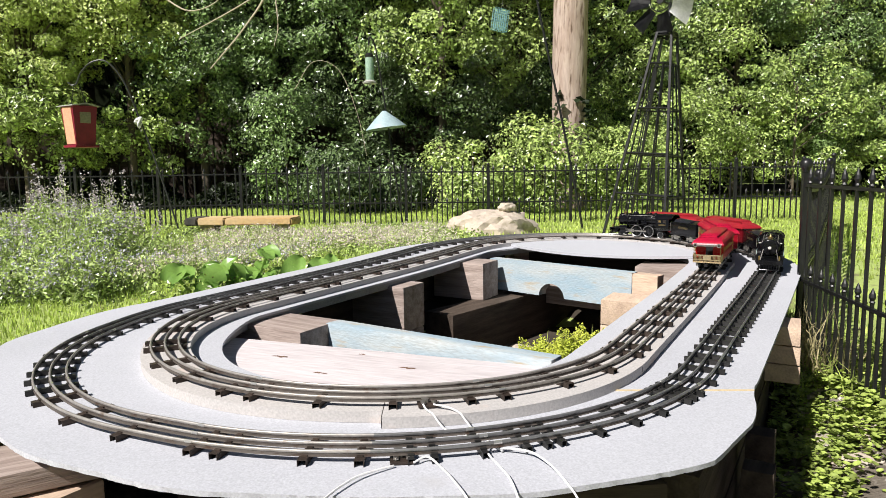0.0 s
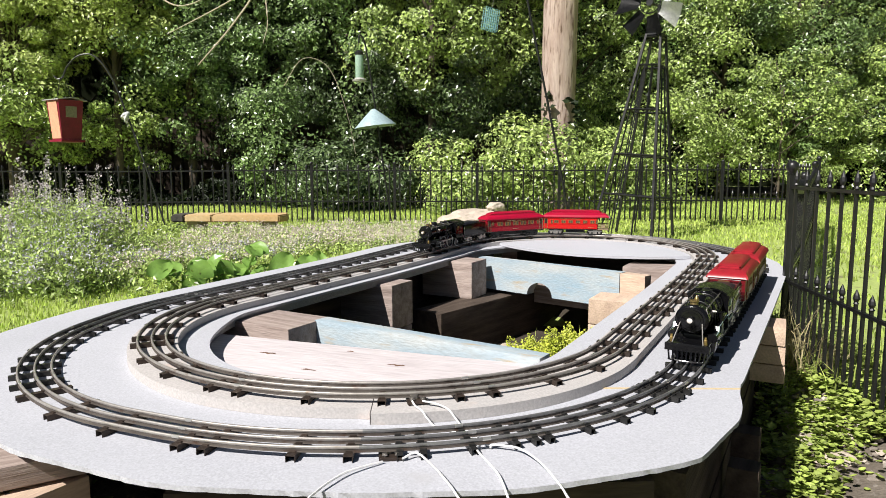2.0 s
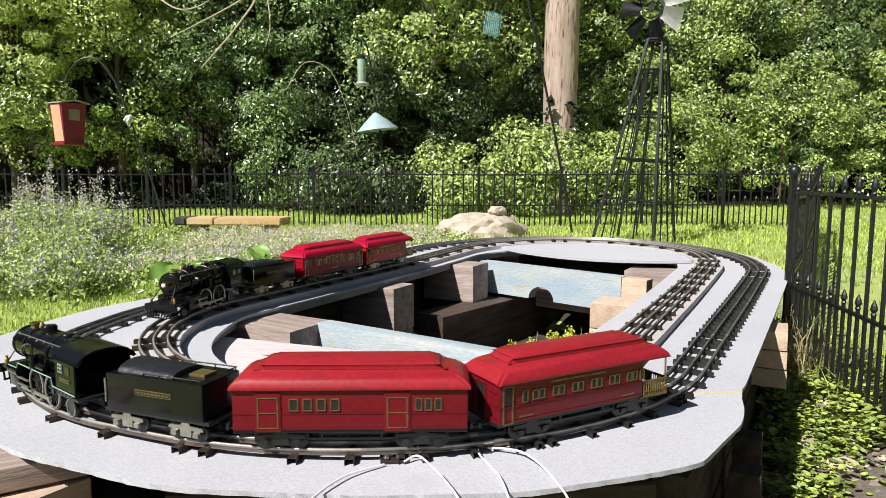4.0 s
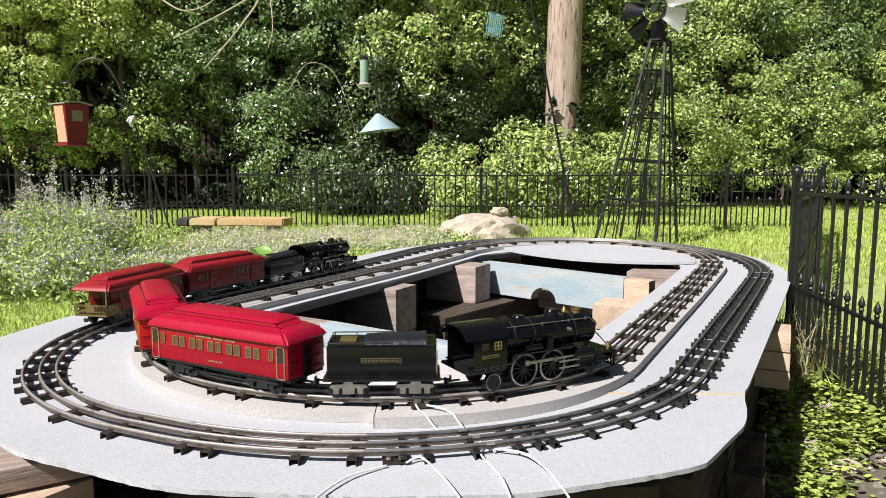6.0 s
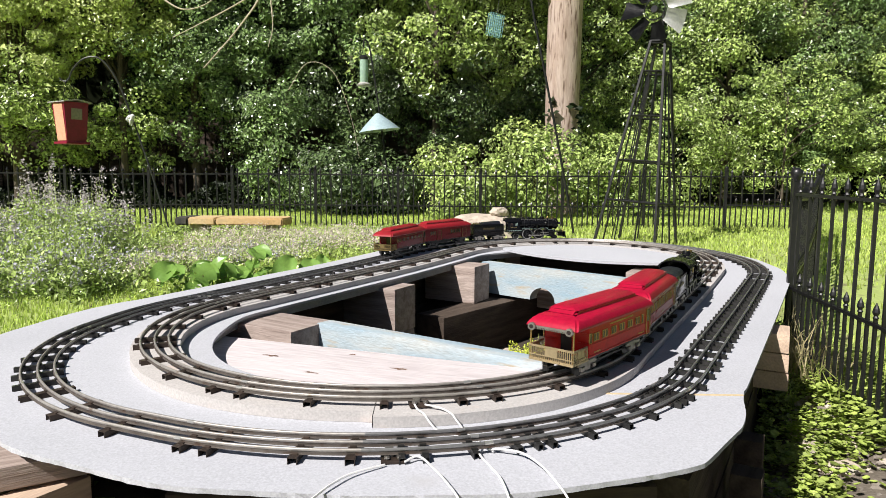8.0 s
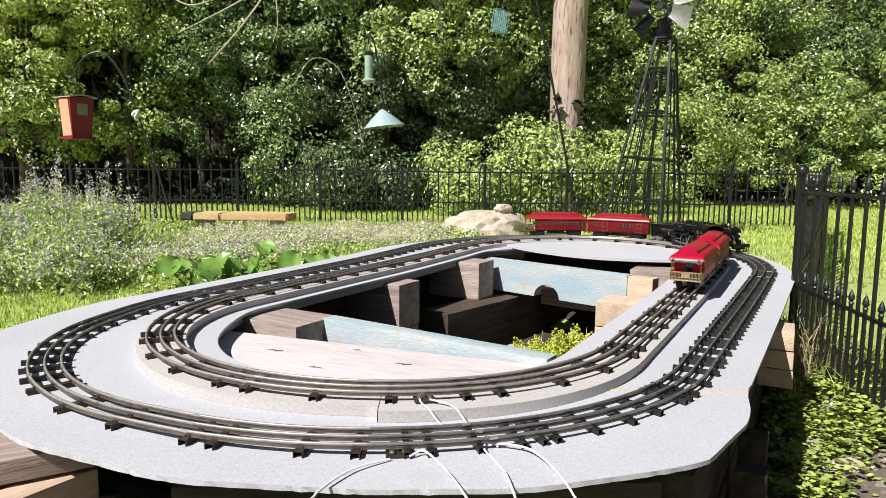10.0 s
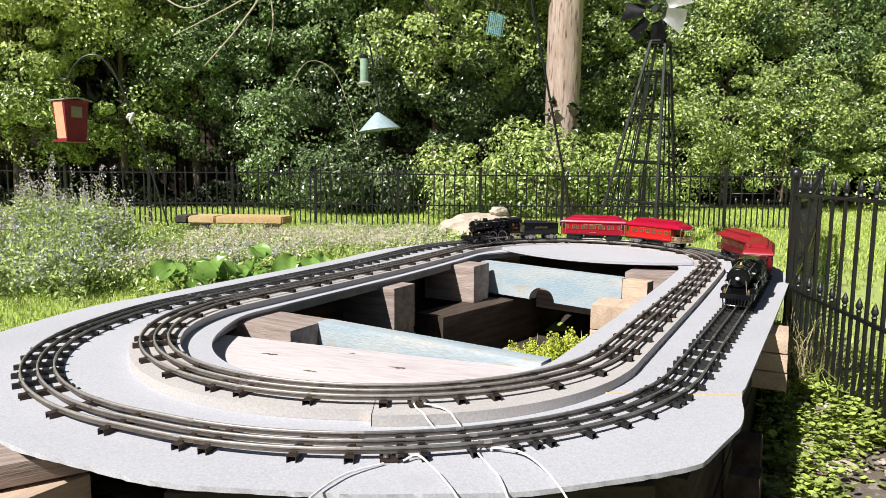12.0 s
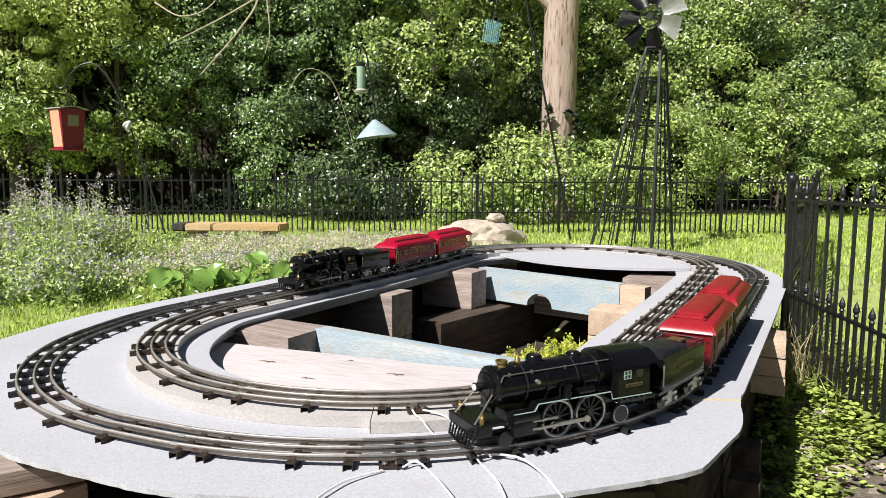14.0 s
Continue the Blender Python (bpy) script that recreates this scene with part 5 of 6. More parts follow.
def fence_panel(p, q, n, top, low, short, w, post_w, post_h, ball, last=False, label="black iron fence panel with spear-topped pickets"):
    """A panel from p to q on the ground: posts, two rails, tall and short pickets."""
    P, Q = Vector((*p, float(land(*p)))), Vector((*q, float(land(*q))))
    d = Q - P
    t = thing("iron_fence", label, "fence", Matrix.Translation(P) @ Matrix.Rotation(math.atan2(d.y, d.x), 4, "Z"), "fence panels")
    ln, dz = math.hypot(d.x, d.y), d.z
    for x, z in ((0, 0),) + (((ln, dz),) if last else ()):
        bm = boxbm((post_w, post_w, post_h + 0.05), (x, 0, z + post_h / 2 - 0.025), post_w * 0.06)
        po_ = part("post", bm, "blackmat", t)
        bm = bmesh.new()
        box(bm, (post_w * 1.25, post_w * 1.25, post_w * 0.25), (x, 0, z + post_h + post_w * 0.12), post_w * 0.05)
        r = ball
        lathe(bm, [(r * 0.5, 0), (r * 0.55, r * 0.15), (r * 0.85, r * 0.5), (r, r * 1.05), (r * 0.85, r * 1.6), (r * 0.5, r * 1.95), (r * 0.1, r * 2.08)], (x, 0, z + post_h + post_w * 0.2), 16)
        smooth(part("ball_cap", bm, "blackmat", po_), 50)
    for z in (top, low):
        bm = bmesh.new()
        a = math.atan2(dz, ln)
        box(bm, (math.hypot(ln, dz), w * 1.3, w * 1.1), (ln / 2, 0, z + dz / 2), rot=Matrix.Rotation(-a, 4, "Y"))
        part("rail", bm, "blackmat", t)
    for key, h in (("picket", top + 0.03), ("short_picket", short)):
        if (key, h, w) not in PM:
            PM[(key, h, w)] = picket_mesh(key, h, w, 0.05 if key == "picket" else 0.04)
    for k in range(n):
        x = ln * (k + 0.5) / n
        o_ = new("picket", PM[("picket", top + 0.03, w)])
        o_.parent = t
        o_.location = (x, 0, dz * x / ln - 0.02)
        x = ln * (k + 1.0) / n
        if k < n - 1:
            o_ = new("short_picket", PM[("short_picket", short, w)])
            o_.parent = t
            o_.location = (x, 0, dz * x / ln - 0.02)
    return t


xs = [-8.06 + 0.772 * k for k in range(15)]
for a, b in zip(xs, xs[1:]):
    fence_panel((a, 6.3), (b, 6.3), 8, 0.485, 0.20, 0.225, 0.011, 0.026, 0.53, 0.016, last=b == xs[-1])
fence_panel((2.748, 6.30), (3.30, 6.15), 6, 0.49, 0.22, 0.27, 0.011, 0.028, 0.54, 0.018)
fence_panel((3.30, 6.15), (3.02, 5.2), 9, 0.49, 0.24, 0.28, 0.011, 0.028, 0.54, 0.019)
fence_panel((3.02, 5.2), (2.30, 4.0), 12, 0.51, 0.25, 0.29, 0.011, 0.028, 0.56, 0.020)
fence_panel((2.30, 4.0), (1.735, 3.1), 11, 0.55, 0.28, 0.33, 0.009, 0.020, 0.60, 0.020)
fence_panel((1.735, 3.1), (1.243, 2.3), 10, 0.58, 0.29, 0.34, 0.009, 0.018, 0.63, 0.020)
fence_panel((1.243, 2.3), (1.115, 1.45), 10, 0.60, 0.275, 0.315, 0.0085, 0.018, 0.645, 0.021)
fence_panel((1.115, 1.45), (0.97, 0.5), 11, 0.60, 0.275, 0.315, 0.0085, 0.018, 0.645, 0.021)


# ---- garden windmill ----
def windmill():
    t = thing("garden_windmill", "dark iron lattice garden windmill with curved blades", "windmill", pose(1.501, 4.95, float(land(1.50, 4.95)) - 0.01, 0, 4.87, 0) @ Matrix.Rotation(radians(-38.5), 4, "Z"))
    hb, ht, H = 0.228, 0.052, 1.48
    corners = ((1, 1), (-1, 1), (-1, -1), (1, -1))
    pt = lambda sx, sy, z: Vector((sx * (hb + (ht - hb) * z / H), sy * (hb + (ht - hb) * z / H), z))
    for sx, sy in corners:
        bm = bmesh.new()
        tube(bm, [pt(sx, sy, -0.03), pt(sx, sy, H)], 0.012, 4)
        part("leg", bm, "blackmat", t)
    for z in (0.32, 0.615, 0.94, 1.26, 1.46):
        for k in range(4):
            a, b = corners[k], corners[(k + 1) % 4]
            bm = bmesh.new()
            tube(bm, [pt(*a, z), pt(*b, z)], 0.0075, 4)
            part("cross_bar", bm, "blackmat", t)
    for k in range(4):
        a, b = corners[k], corners[(k + 1) % 4]
        for f in (0.33, 0.67):
            bm = bmesh.new()
            tube(bm, [pt(*a, 0).lerp(pt(*b, 0), f), pt(*a, 1.26).lerp(pt(*b, 1.26), f)], 0.0058, 4)
            part("upright", bm, "blackmat", t)
    bm = bmesh.new()
    tube(bm, [(0, 0, H - 0.05), (0, 0, H + 0.215)], 0.012, 6)
    box(bm, (0.12, 0.12, 0.012), (0, 0, H))
    part("mast", bm, "blackmat", t)
    hub = Vector((-0.045, -0.07, H + 0.215))
    bm = bmesh.new()
    cyl(bm, 0.025, 0.03, hub, "y", seg=14)
    tube(bm, [hub, hub + Vector((0.02, 0.12, 0))], 0.008, 6)
    tube(bm, [hub + Vector((0.075 * math.cos(a), 0, 0.075 * math.sin(a))) for a in (2 * math.pi * k / 24 for k in range(24))], 0.004, 5, closed=True)
    wh = part("hub", bm, "blackmat", t)
    for k in range(7):
        a = 2 * math.pi * k / 7 + 0.46
        bm = bmesh.new()
        n = 5
        rowsb = []
        for i in range(n + 1):
            r = 0.085 + 0.155 * i / n
            wd = 0.042 + 0.036 * i / n
            rowsb.append([bm.verts.new(hub + Matrix.Rotation(-a, 3, "Y") @ Vector((r, -0.045 * u * (0.4 + 0.6 * i / n) + 0.018 * (1 - u * u), wd * u))) for u in (-1, -0.5, 0, 0.5, 1)])
        for r1, r2 in zip(rowsb, rowsb[1:]):
            for i in range(4):
                bm.faces.new((r1[i], r1[i + 1], r2[i + 1], r2[i]))
        bmesh.ops.solidify(bm, geom=bm.faces[:], thickness=0.002)
        smooth(part("blade", bm, "vane" if k in (0, 6) else "blackmat", wh))
    return t


windmill()


# ---- feeders ----
def box_feeder():
    t = thing("bird_feeder", "red wooden bird feeder with a seed window, hanging from a crook", "bird feeder", pose(-2.868, 5.4, 0.935, 0, 0, 57))
    prof = lambda z: 0.074 + 0.024 * z / 0.33
    bm = bmesh.new()
    V = [[bm.verts.new((sx * prof(z), sy * prof(z) * 0.9, z)) for sx, sy in ((1, 1), (-1, 1), (-1, -1), (1, -1))] for z in (0.02, 0.325)]
    for i in range(4):
        bm.faces.new((V[0][i], V[0][(i + 1) % 4], V[1][(i + 1) % 4], V[1][i]))
    bm.faces.new(V[0][::-1])
    bm.faces.new(V[1])
    part("hopper", bm, "feeder", t)
    bm = boxbm((0.19, 0.18, 0.018), (0, 0, 0.012), 0.003)
    part("tray", bm, "feeder", t)
    bm = bmesh.new()
    for s_ in (-1, 1):
        box(bm, (0.118, 0.235, 0.008), (s_ * 0.056, 0, 0.334), 0.002, rot=Matrix.Rotation(s_ * 0.17, 4, "Y"))
    part("roof", bm, "roofgrey", t, "pale grey pitched roof")
    bm = box(bmesh.new(), (0.085, 0.004, 0.085), (0.0, -0.0835, 0.235), 0.001, rot=Matrix.Rotation(0.065, 4, "X"))
    part("seed_window", bm, "seed", t, "small cloudy seed window")
    # panel laid on the sunward side to carry its painted sunlight
    bm = box(bmesh.new(), (0.004, 0.125, 0.285), (-0.0885, 0, 0.172), 0.001, rot=Matrix.Rotation(-0.0726, 4, "Y"))
    part("side_panel", bm, "feederside", t, "pale orange side panel, sunlight put into its colour")
    bm = bmesh.new()
    for s_ in (-1, 1):
        tube(bm, [(s_ * 0.06, 0, 0.34), (s_ * 0.02, 0, 0.50)], 0.0025, 5)
    part("hanger", bm, "blackmat", t)
    return t


box_feeder()
crook = thing("shepherd_crook", "thin dark metal shepherd's crook with a white rag tied on", "crook")
bm = bmesh.new()
tube(bm, curved([(-2.12, 5.42, 0.18), (-2.26, 5.42, 0.70), (-2.40, 5.41, 1.17), (-2.50, 5.4, 1.45), (-2.62, 5.4, 1.60), (-2.74, 5.4, 1.60), (-2.83, 5.4, 1.52), (-2.87, 5.4, 1.44), (-2.91, 5.4, 1.425), (-2.94, 5.4, 1.45)], 8), 0.0068, 6)
part("rod", bm, "rod", crook)
bm = bmesh.new()
bmesh.ops.create_icosphere(bm, subdivisions=3, radius=0.03, matrix=Matrix.Translation((-2.40, 5.40, 1.14)))
for v in bm.verts:
    v.co += Vector((0.02, 0.02, 0.03)) * noise.noise(v.co * 40)
    v.co.z -= max(0, -0.01 + 1.13 - v.co.z) * 1.4
part("rag", bm, "wire", crook, "knotted white rag")


def tube_feeder():
    t = thing("tube_feeder", "pale green tube bird feeder hanging from a thin pole", "bird feeder", pose(-0.570, 5.5, 1.42))
    bm = bmesh.new()
    lathe(bm, [(0.03, 0.02), (0.033, 0.03), (0.033, 0.20), (0.03, 0.21)], (0, 0, 0), 18)
    smooth(part("tube", bm, "tube", t), 40)
    bm = bmesh.new()
    lathe(bm, [(0.055, 0.0), (0.06, 0.012), (0.052, 0.014), (0.03, 0.03)], (0, 0, 0), 18)
    part("tray", bm, "roofgrey", t)
    bm = bmesh.new()
    lathe(bm, [(0.034, 0.205), (0.036, 0.225), (0.02, 0.24)], (0, 0, 0), 18)
    tube(bm, [(-0.02, 0, 0.23), (0.0, 0, 0.30), (0.02, 0, 0.23)], 0.003, 5)
    part("lid", bm, "blackmat", t, "dark lid with a wire bail")
    return t


tube_feeder()
pole = thing("feeder_pole", "thin dark pole with a blue-grey cone baffle", "feeder pole")
bm = bmesh.new()
tube(bm, curved([(-0.315, 5.52, 0.18), (-0.37, 5.51, 0.6), (-0.445, 5.5, 1.19), (-0.50, 5.5, 1.58), (-0.53, 5.5, 1.74), (-0.565, 5.5, 1.78), (-0.572, 5.5, 1.72)], 6), 0.007, 6)
part("rod", bm, "blackmat", pole)
bm = bmesh.new()
lathe(bm, [(0.168, 0.0), (0.166, 0.004), (0.09, 0.075), (0.02, 0.135), (0.012, 0.14), (0.012, 0.13), (0.088, 0.07), (0.160, 0.0)], (0, 0, 0), 28)
cone_ob = smooth(part("baffle", bm, "cone", pole, "blue-grey sheet metal cone"), 50)
cone_ob.matrix_basis = pose(-0.447, 5.5, 1.065, 0, -7, 0)


def suet_cage():
    t = thing("suet_cage", "teal wire suet cage hanging by a chain", "suet feeder", pose(0.457, 5.4, 1.80, 0, 9, 25))
    for y in (-0.02, 0.02):
        bm = bmesh.new()
        for k in range(8):
            u = -0.06 + 0.12 * k / 7
            tube(bm, [(u, y, 0.0), (u, y, 0.165)], 0.0026, 4)
        for k in range(9):
            z = 0.165 * k / 8
            tube(bm, [(-0.06, y, z), (0.06, y, z)], 0.0026, 4)
        part("grid", bm, "teal", t)
    bm = bmesh.new()
    for x in (-0.06, 0.06):
        for z in (0, 0.08, 0.165):
            tube(bm, [(x, -0.02, z), (x, 0.02, z)], 0.0026, 4)
    part("spacer", bm, "teal", t)
    bm = bmesh.new()
    tube(bm, [(0, 0, 0.165), (0.02, 0, 0.9)], 0.002, 4)
    part("chain", bm, "blackmat", t)
    return t


suet_cage()
bm = bmesh.new()
tube(bm, curved([(1.135, 5.42, 0.18), (1.12, 5.41, 0.31), (0.99, 5.4, 0.95), (0.86, 5.4, 1.55), (0.755, 5.4, 2.03), (0.68, 5.4, 2.5), (0.60, 5.4, 2.72), (0.50, 5.4, 2.74), (0.475, 5.4, 2.68)], 8), 0.0095, 6)
tagged(part("garden_pole", bm, "blackmat"), "tall thin leaning dark metal pole", "pole")

# ---- bench, rocks ----
def bench():
    t = thing("stone_bench", "low sandstone slab bench with a black lichen end", "bench", pose(-1.53, 5.2, float(land(-1.53, 5.2)) + 0.005, 0, 0, -3))
    for x0, x1, name, m_ in ((-0.50, -0.385, "stained_end", "stain"), (-0.383, -0.14, "slab", "benchstone"), (-0.136, 0.46, "slab", "benchstone")):
        e0, e1 = (0.03 if x0 < -0.45 else 0), (0.03 if x1 > 0.3 else 0)
        out = [(x0, -0.14), (x1, -0.145), (x1 + e1, 0.0), (x1, 0.14), (x0, 0.14), (x0 - e0, 0.0)]
        bm = bmesh.new()
        extrude(bm, [(a_ * 0.86, b_) for a_, b_ in out], 0.112, 0.168, lambda a, b, c: (a, b, c))
        bmesh.ops.bevel(bm, geom=bm.edges[:], offset=0.009, segments=2, affect="EDGES")
        part(name, bm, m_, t)
    for x in (-0.33, 0.32):
        bm = boxbm((0.09, 0.20, 0.13), (x * 0.86, 0, 0.050), 0.008)
        part("foot", bm, "stone", t)
    return t


bench()


def rock(at, size, turn, label, seed, material="stone"):
    bm = bmesh.new()
    bmesh.ops.create_icosphere(bm, subdivisions=4, radius=1.0)
    off = Vector((seed * 7.3, seed * 3.1, seed))
    for v in bm.verts:
        c = v.co.copy()
        k = 1 + 0.26 * noise.noise(c * 1.3 + off) + 0.16 * noise.noise(c * 3.1 + off) + 0.07 * noise.noise(c * 8 + off)
        v.co = Vector((c.x * size[0] * k, c.y * size[1] * k, max(-0.35, c.z) * size[2] * k))
        v.co.z = min(v.co.z, size[2] * (0.82 + 0.06 * noise.noise(c * 2 + off)))
    o_ = smooth(part("rock", bm, material), 28)
    o_.matrix_basis = pose(at[0], at[1], at[2], 0, 0, turn)
    return tagged(o_, label, "rock", "garden rocks")


rock((0.40, 5.25, 0.25), (0.33, 0.24, 0.19), 8, "large pale flat-topped garden boulder", 1)
rock((0.50, 5.20, 0.42), (0.075, 0.06, 0.055), 30, "small rounded stone lying on the boulder", 2)
for k, (x, y, r) in enumerate(((-0.62, 4.25, 0.07), (-0.50, 4.2, 0.085), (-0.36, 4.22, 0.09), (-0.24, 4.3, 0.06), (-0.72, 4.4, 0.05))):
    rock((x, y, float(land(x, y)) + r * 0.3), (r * 1.3, r, r * 0.9), 30 * k, "tan rounded stone at the bed's edge", 3 + k)
rock((-1.02, 2.30, 0.215), (0.22, 0.09, 0.035), 15, "mossy flat edging stone in the grass", 11)
for k, (x, y, r) in enumerate(((0.54, 2.44, 0.05), (0.30, 2.52, 0.045))):
    rock((x, y, float(land(x, y)) + r * 0.5), (r * 1.3, r, r * 1.2), 40 * k, "pale stone in the pit beside the plants", 21 + k)
for k, (x, y, r) in enumerate(((0.98, 1.52, 0.055), (1.06, 1.62, 0.05), (1.13, 1.50, 0.04), (0.90, 1.58, 0.035))):
    rock((x, y, float(land(x, y)) + r * 0.15), (r * 0.95, r * 0.7, r * 0.4), 50 * k, "flat pale stone lying in the gravel", 31 + k)


# ---- trees, shrubs and wood edge ----
def trunk_mesh(r0, r1, h, seed, lean=(0, 0)):
    bm = bmesh.new()
    seg, rings = 20, 26
    off = Vector((seed * 3.7, seed, 0))
    rows_ = []
    for j in range(rings + 1):
        f = j / rings
        r = r0 + (r1 - r0) * f + 0.12 * r0 * math.exp(-f * 9)
        rows_.append([bm.verts.new((lean[0] * f + r * math.cos(a) * k, lean[1] * f + r * math.sin(a) * k, h * f)) for a, k in ((a, 1 + 0.09 * noise.noise(Vector((math.cos(a) * 2, math.sin(a) * 2, f * h * 0.9)) + off) + 0.04 * noise.noise(Vector((math.cos(a) * 7, math.sin(a) * 7, f * h * 2)) + off)) for a in (2 * math.pi * i / seg for i in range(seg)))])
    for a, b in zip(rows_, rows_[1:]):
        for i in range(seg):
            bm.faces.new((a[i], a[(i + 1) % seg], b[(i + 1) % seg], b[i]))
    bm.faces.new(rows_[-1])
    return bm


dead = thing("dead_tree", "bare stripped tree trunk with ivy climbing it", "tree", pose(1.58, 8.5, 0.15))
smooth(part("trunk", trunk_mesh(0.200, 0.215, 3.4, 4, (0.03, 0)), "bark", dead), 60)
for k, (z, a, ln) in enumerate(((2.55, 2.6, 0.5), (2.75, 0.4, 0.35))):
    bm = bmesh.new()
    d = Vector((math.cos(a), -0.3, 0.7)).normalized()
    tube(bm, [Vector((0, 0, z)), Vector((0, 0, z)) + d * ln * 0.6, Vector((0, 0, z)) + d * ln], 0.05, 8, 0.03)
    part("limb_stub", bm, "bark", dead)
rng = np.random.default_rng(11)
n = 70
z = rng.uniform(0.3, 1.55, n) ** 0.9
a = rng.uniform(-2.7, -0.5, n)
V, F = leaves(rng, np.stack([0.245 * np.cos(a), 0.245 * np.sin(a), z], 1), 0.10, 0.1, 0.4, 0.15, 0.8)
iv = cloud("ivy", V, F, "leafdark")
iv.parent = dead


def crown_points(rng, n, size, clumps, front=0.55, base=0.0):
    """Leaf places in clumps over an uneven upright volume of width, depth and height."""
    c = rng.normal(size=(clumps, 3))
    c /= np.linalg.norm(c, axis=1)[:, None]
    c *= rng.uniform(0.62, 1.05, clumps)[:, None]
    c[:, 1] = np.where(rng.random(clumps) < front, -np.abs(c[:, 1]), c[:, 1])
    c = c * np.array([size[0], size[1], size[2] / 2]) + np.array([0, 0, base + size[2] / 2])
    r = rng.uniform(0.13, 0.40, clumps)
    k = rng.integers(0, clumps, n)
    p = rng.normal(size=(n, 3))
    p /= np.linalg.norm(p, axis=1)[:, None]
    p *= rng.uniform(0.45, 1.0, n)[:, None] ** 0.6
    p[:, 2] *= 0.65
    pts = c[k] + p * r[k][:, None]
    mid = np.array([0, 0.35 * size[1], base + size[2] / 2])
    shell = (c[k] - mid) / np.array([size[0], size[1], size[2] / 2])
    out = p * np.array([1, 1, 1.4]) + 0.5 * shell
    out /= np.linalg.norm(out, axis=1)[:, None]
    pts[:, 2] = np.maximum(pts[:, 2], 0.02)
    return pts, c, out


def leafy(name, label, category, at, size, n, clumps, leaf, material, seed, trunk=0.05, base=0.0, up=0.3, group="trees and shrubs of the wood edge", shade_leaves=0, tops="", top_from=2.0):
    rng = np.random.default_rng(seed)
    t = thing(name, label, category, pose(at[0], at[1], float(land(*at)) - 0.03), group)
    pts, c, out = crown_points(rng, n, size, clumps, base=base)
    # leaves above top_from take a paler colour, painted as if in the sun
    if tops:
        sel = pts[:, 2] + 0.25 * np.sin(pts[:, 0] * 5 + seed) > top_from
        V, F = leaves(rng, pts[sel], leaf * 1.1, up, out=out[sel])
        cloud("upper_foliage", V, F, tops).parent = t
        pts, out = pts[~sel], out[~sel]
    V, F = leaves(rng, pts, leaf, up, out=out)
    cr = cloud("crown", V, F, material)
    cr.parent = t
    # unseen large leaves added above and behind, to keep sun off the wood
    if shade_leaves:
        hp = rng.normal(size=(shade_leaves, 3)) * np.array([size[0] * 0.6, size[1] * 0.5, 1.2]) + np.array([0, 1.6, base + size[2] + 1.6])
        V, F = leaves(rng, hp, 0.30, 0.4)
        cr2 = cloud("upper_crown", V, F, material)
        cr2.parent = t
    top_z = base + size[2] * 0.75
    smooth(part("trunk", trunk_mesh(trunk, trunk * 0.4, top_z, seed), "bark2", t), 60)
    for k in range(0, clumps, max(1, clumps // 9)):
        tip = Vector(c[k])
        root = Vector((0, 0, min(tip.z * 0.7, top_z * 0.95)))
        mid = root.lerp(tip, 0.5) + Vector((0, 0, 0.08))
        bm = bmesh.new()
        tube(bm, [root, mid, tip], trunk * 0.35, 5, 0.006)
        part("limb", bm, "bark2", t)
    return t


rl = random.Random(7)
kinds = (("leaf", "leafy green wood-edge tree in full summer leaf"), ("leaf2", "sunlit yellow-green leafy shrub at the wood's edge"), ("leaf", "dense green shrub hanging over the fence line"), ("leafdark", "dark green leafy tree in the wood's shade"))
x = -9.4
k = 0
while x < 10.5:
    y = 9.2 + rl.uniform(-0.7, 0.7) + 1.6 * float(step(x, 1.0, 3.5))
    mat_, lab = kinds[(0, 1, 2, 0, 2, 1)[k % 6]]
    # the middle trees' shade is painted through a darker leaf colour
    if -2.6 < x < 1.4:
        mat_ = "leafshade"
    if x < -3.4:
        mat_ = "leaf2"
    if x > 1.5:
        mat_ = "leaf2" if k % 2 else "leaf"
    leafy("tree", lab, "tree", (x, y), (rl.uniform(0.9, 1.25), rl.uniform(0.6, 0.9), rl.uniform(3.4, 4.4)), 25000, 96, 0.051, mat_, 100 + k, 0.06, rl.uniform(0.15, 0.55) + 0.25 * (1 - float(step(x, 0.2, 1.2))), shade_leaves=500, tops="leafsun" if x < -3.5 else ("leaf" if x < -0.8 else "leaf2") if mat_ == "leafshade" else "", top_from=1.7 if mat_ == "leafshade" else 1.65 + 0.3 * float(step(x, -6.0, -3.6)))
    x += rl.uniform(0.85, 1.25)
    k += 1
for k in range(13):
    xx = -11 + 2.0 * k
    # back row: deep shade is painted as near-black leaves
    leafy("tree", "near-black leafy tree deep in the wood, shade put into its leaf colour", "tree", (xx, 13.2 + rl.uniform(-0.6, 0.6)), (1.6, 0.9, 6.5), 4200, 130, 0.17, "leafdark", 300 + k, 0.10, 0.0, shade_leaves=500)
for k, (xx, yy, w, h) in enumerate(((1.15, 7.7, 0.50, 1.15), (2.1, 7.8, 0.5, 1.1), (0.35, 7.6, 0.45, 0.9), (-0.6, 8.3, 0.45, 0.7), (3.2, 9.2, 0.7, 1.6), (4.9, 9.4, 0.9, 2.2), (6.6, 9.6, 0.9, 2.4), (-1.95, 8.5, 0.40, 1.7), (-1.2, 7.9, 0.40, 0.8))):
    # most shrubs left of x = 0 carry shade in their leaf colour
    leafy("shrub", "bright green leafy shrub behind the iron fence", "shrub", (xx, yy), (w, 0.45, h), 6500, 40, 0.048, "leaf2" if xx > 0 else "leaf" if h == 1.7 else "leafshade", 500 + k, 0.02, 0.0)

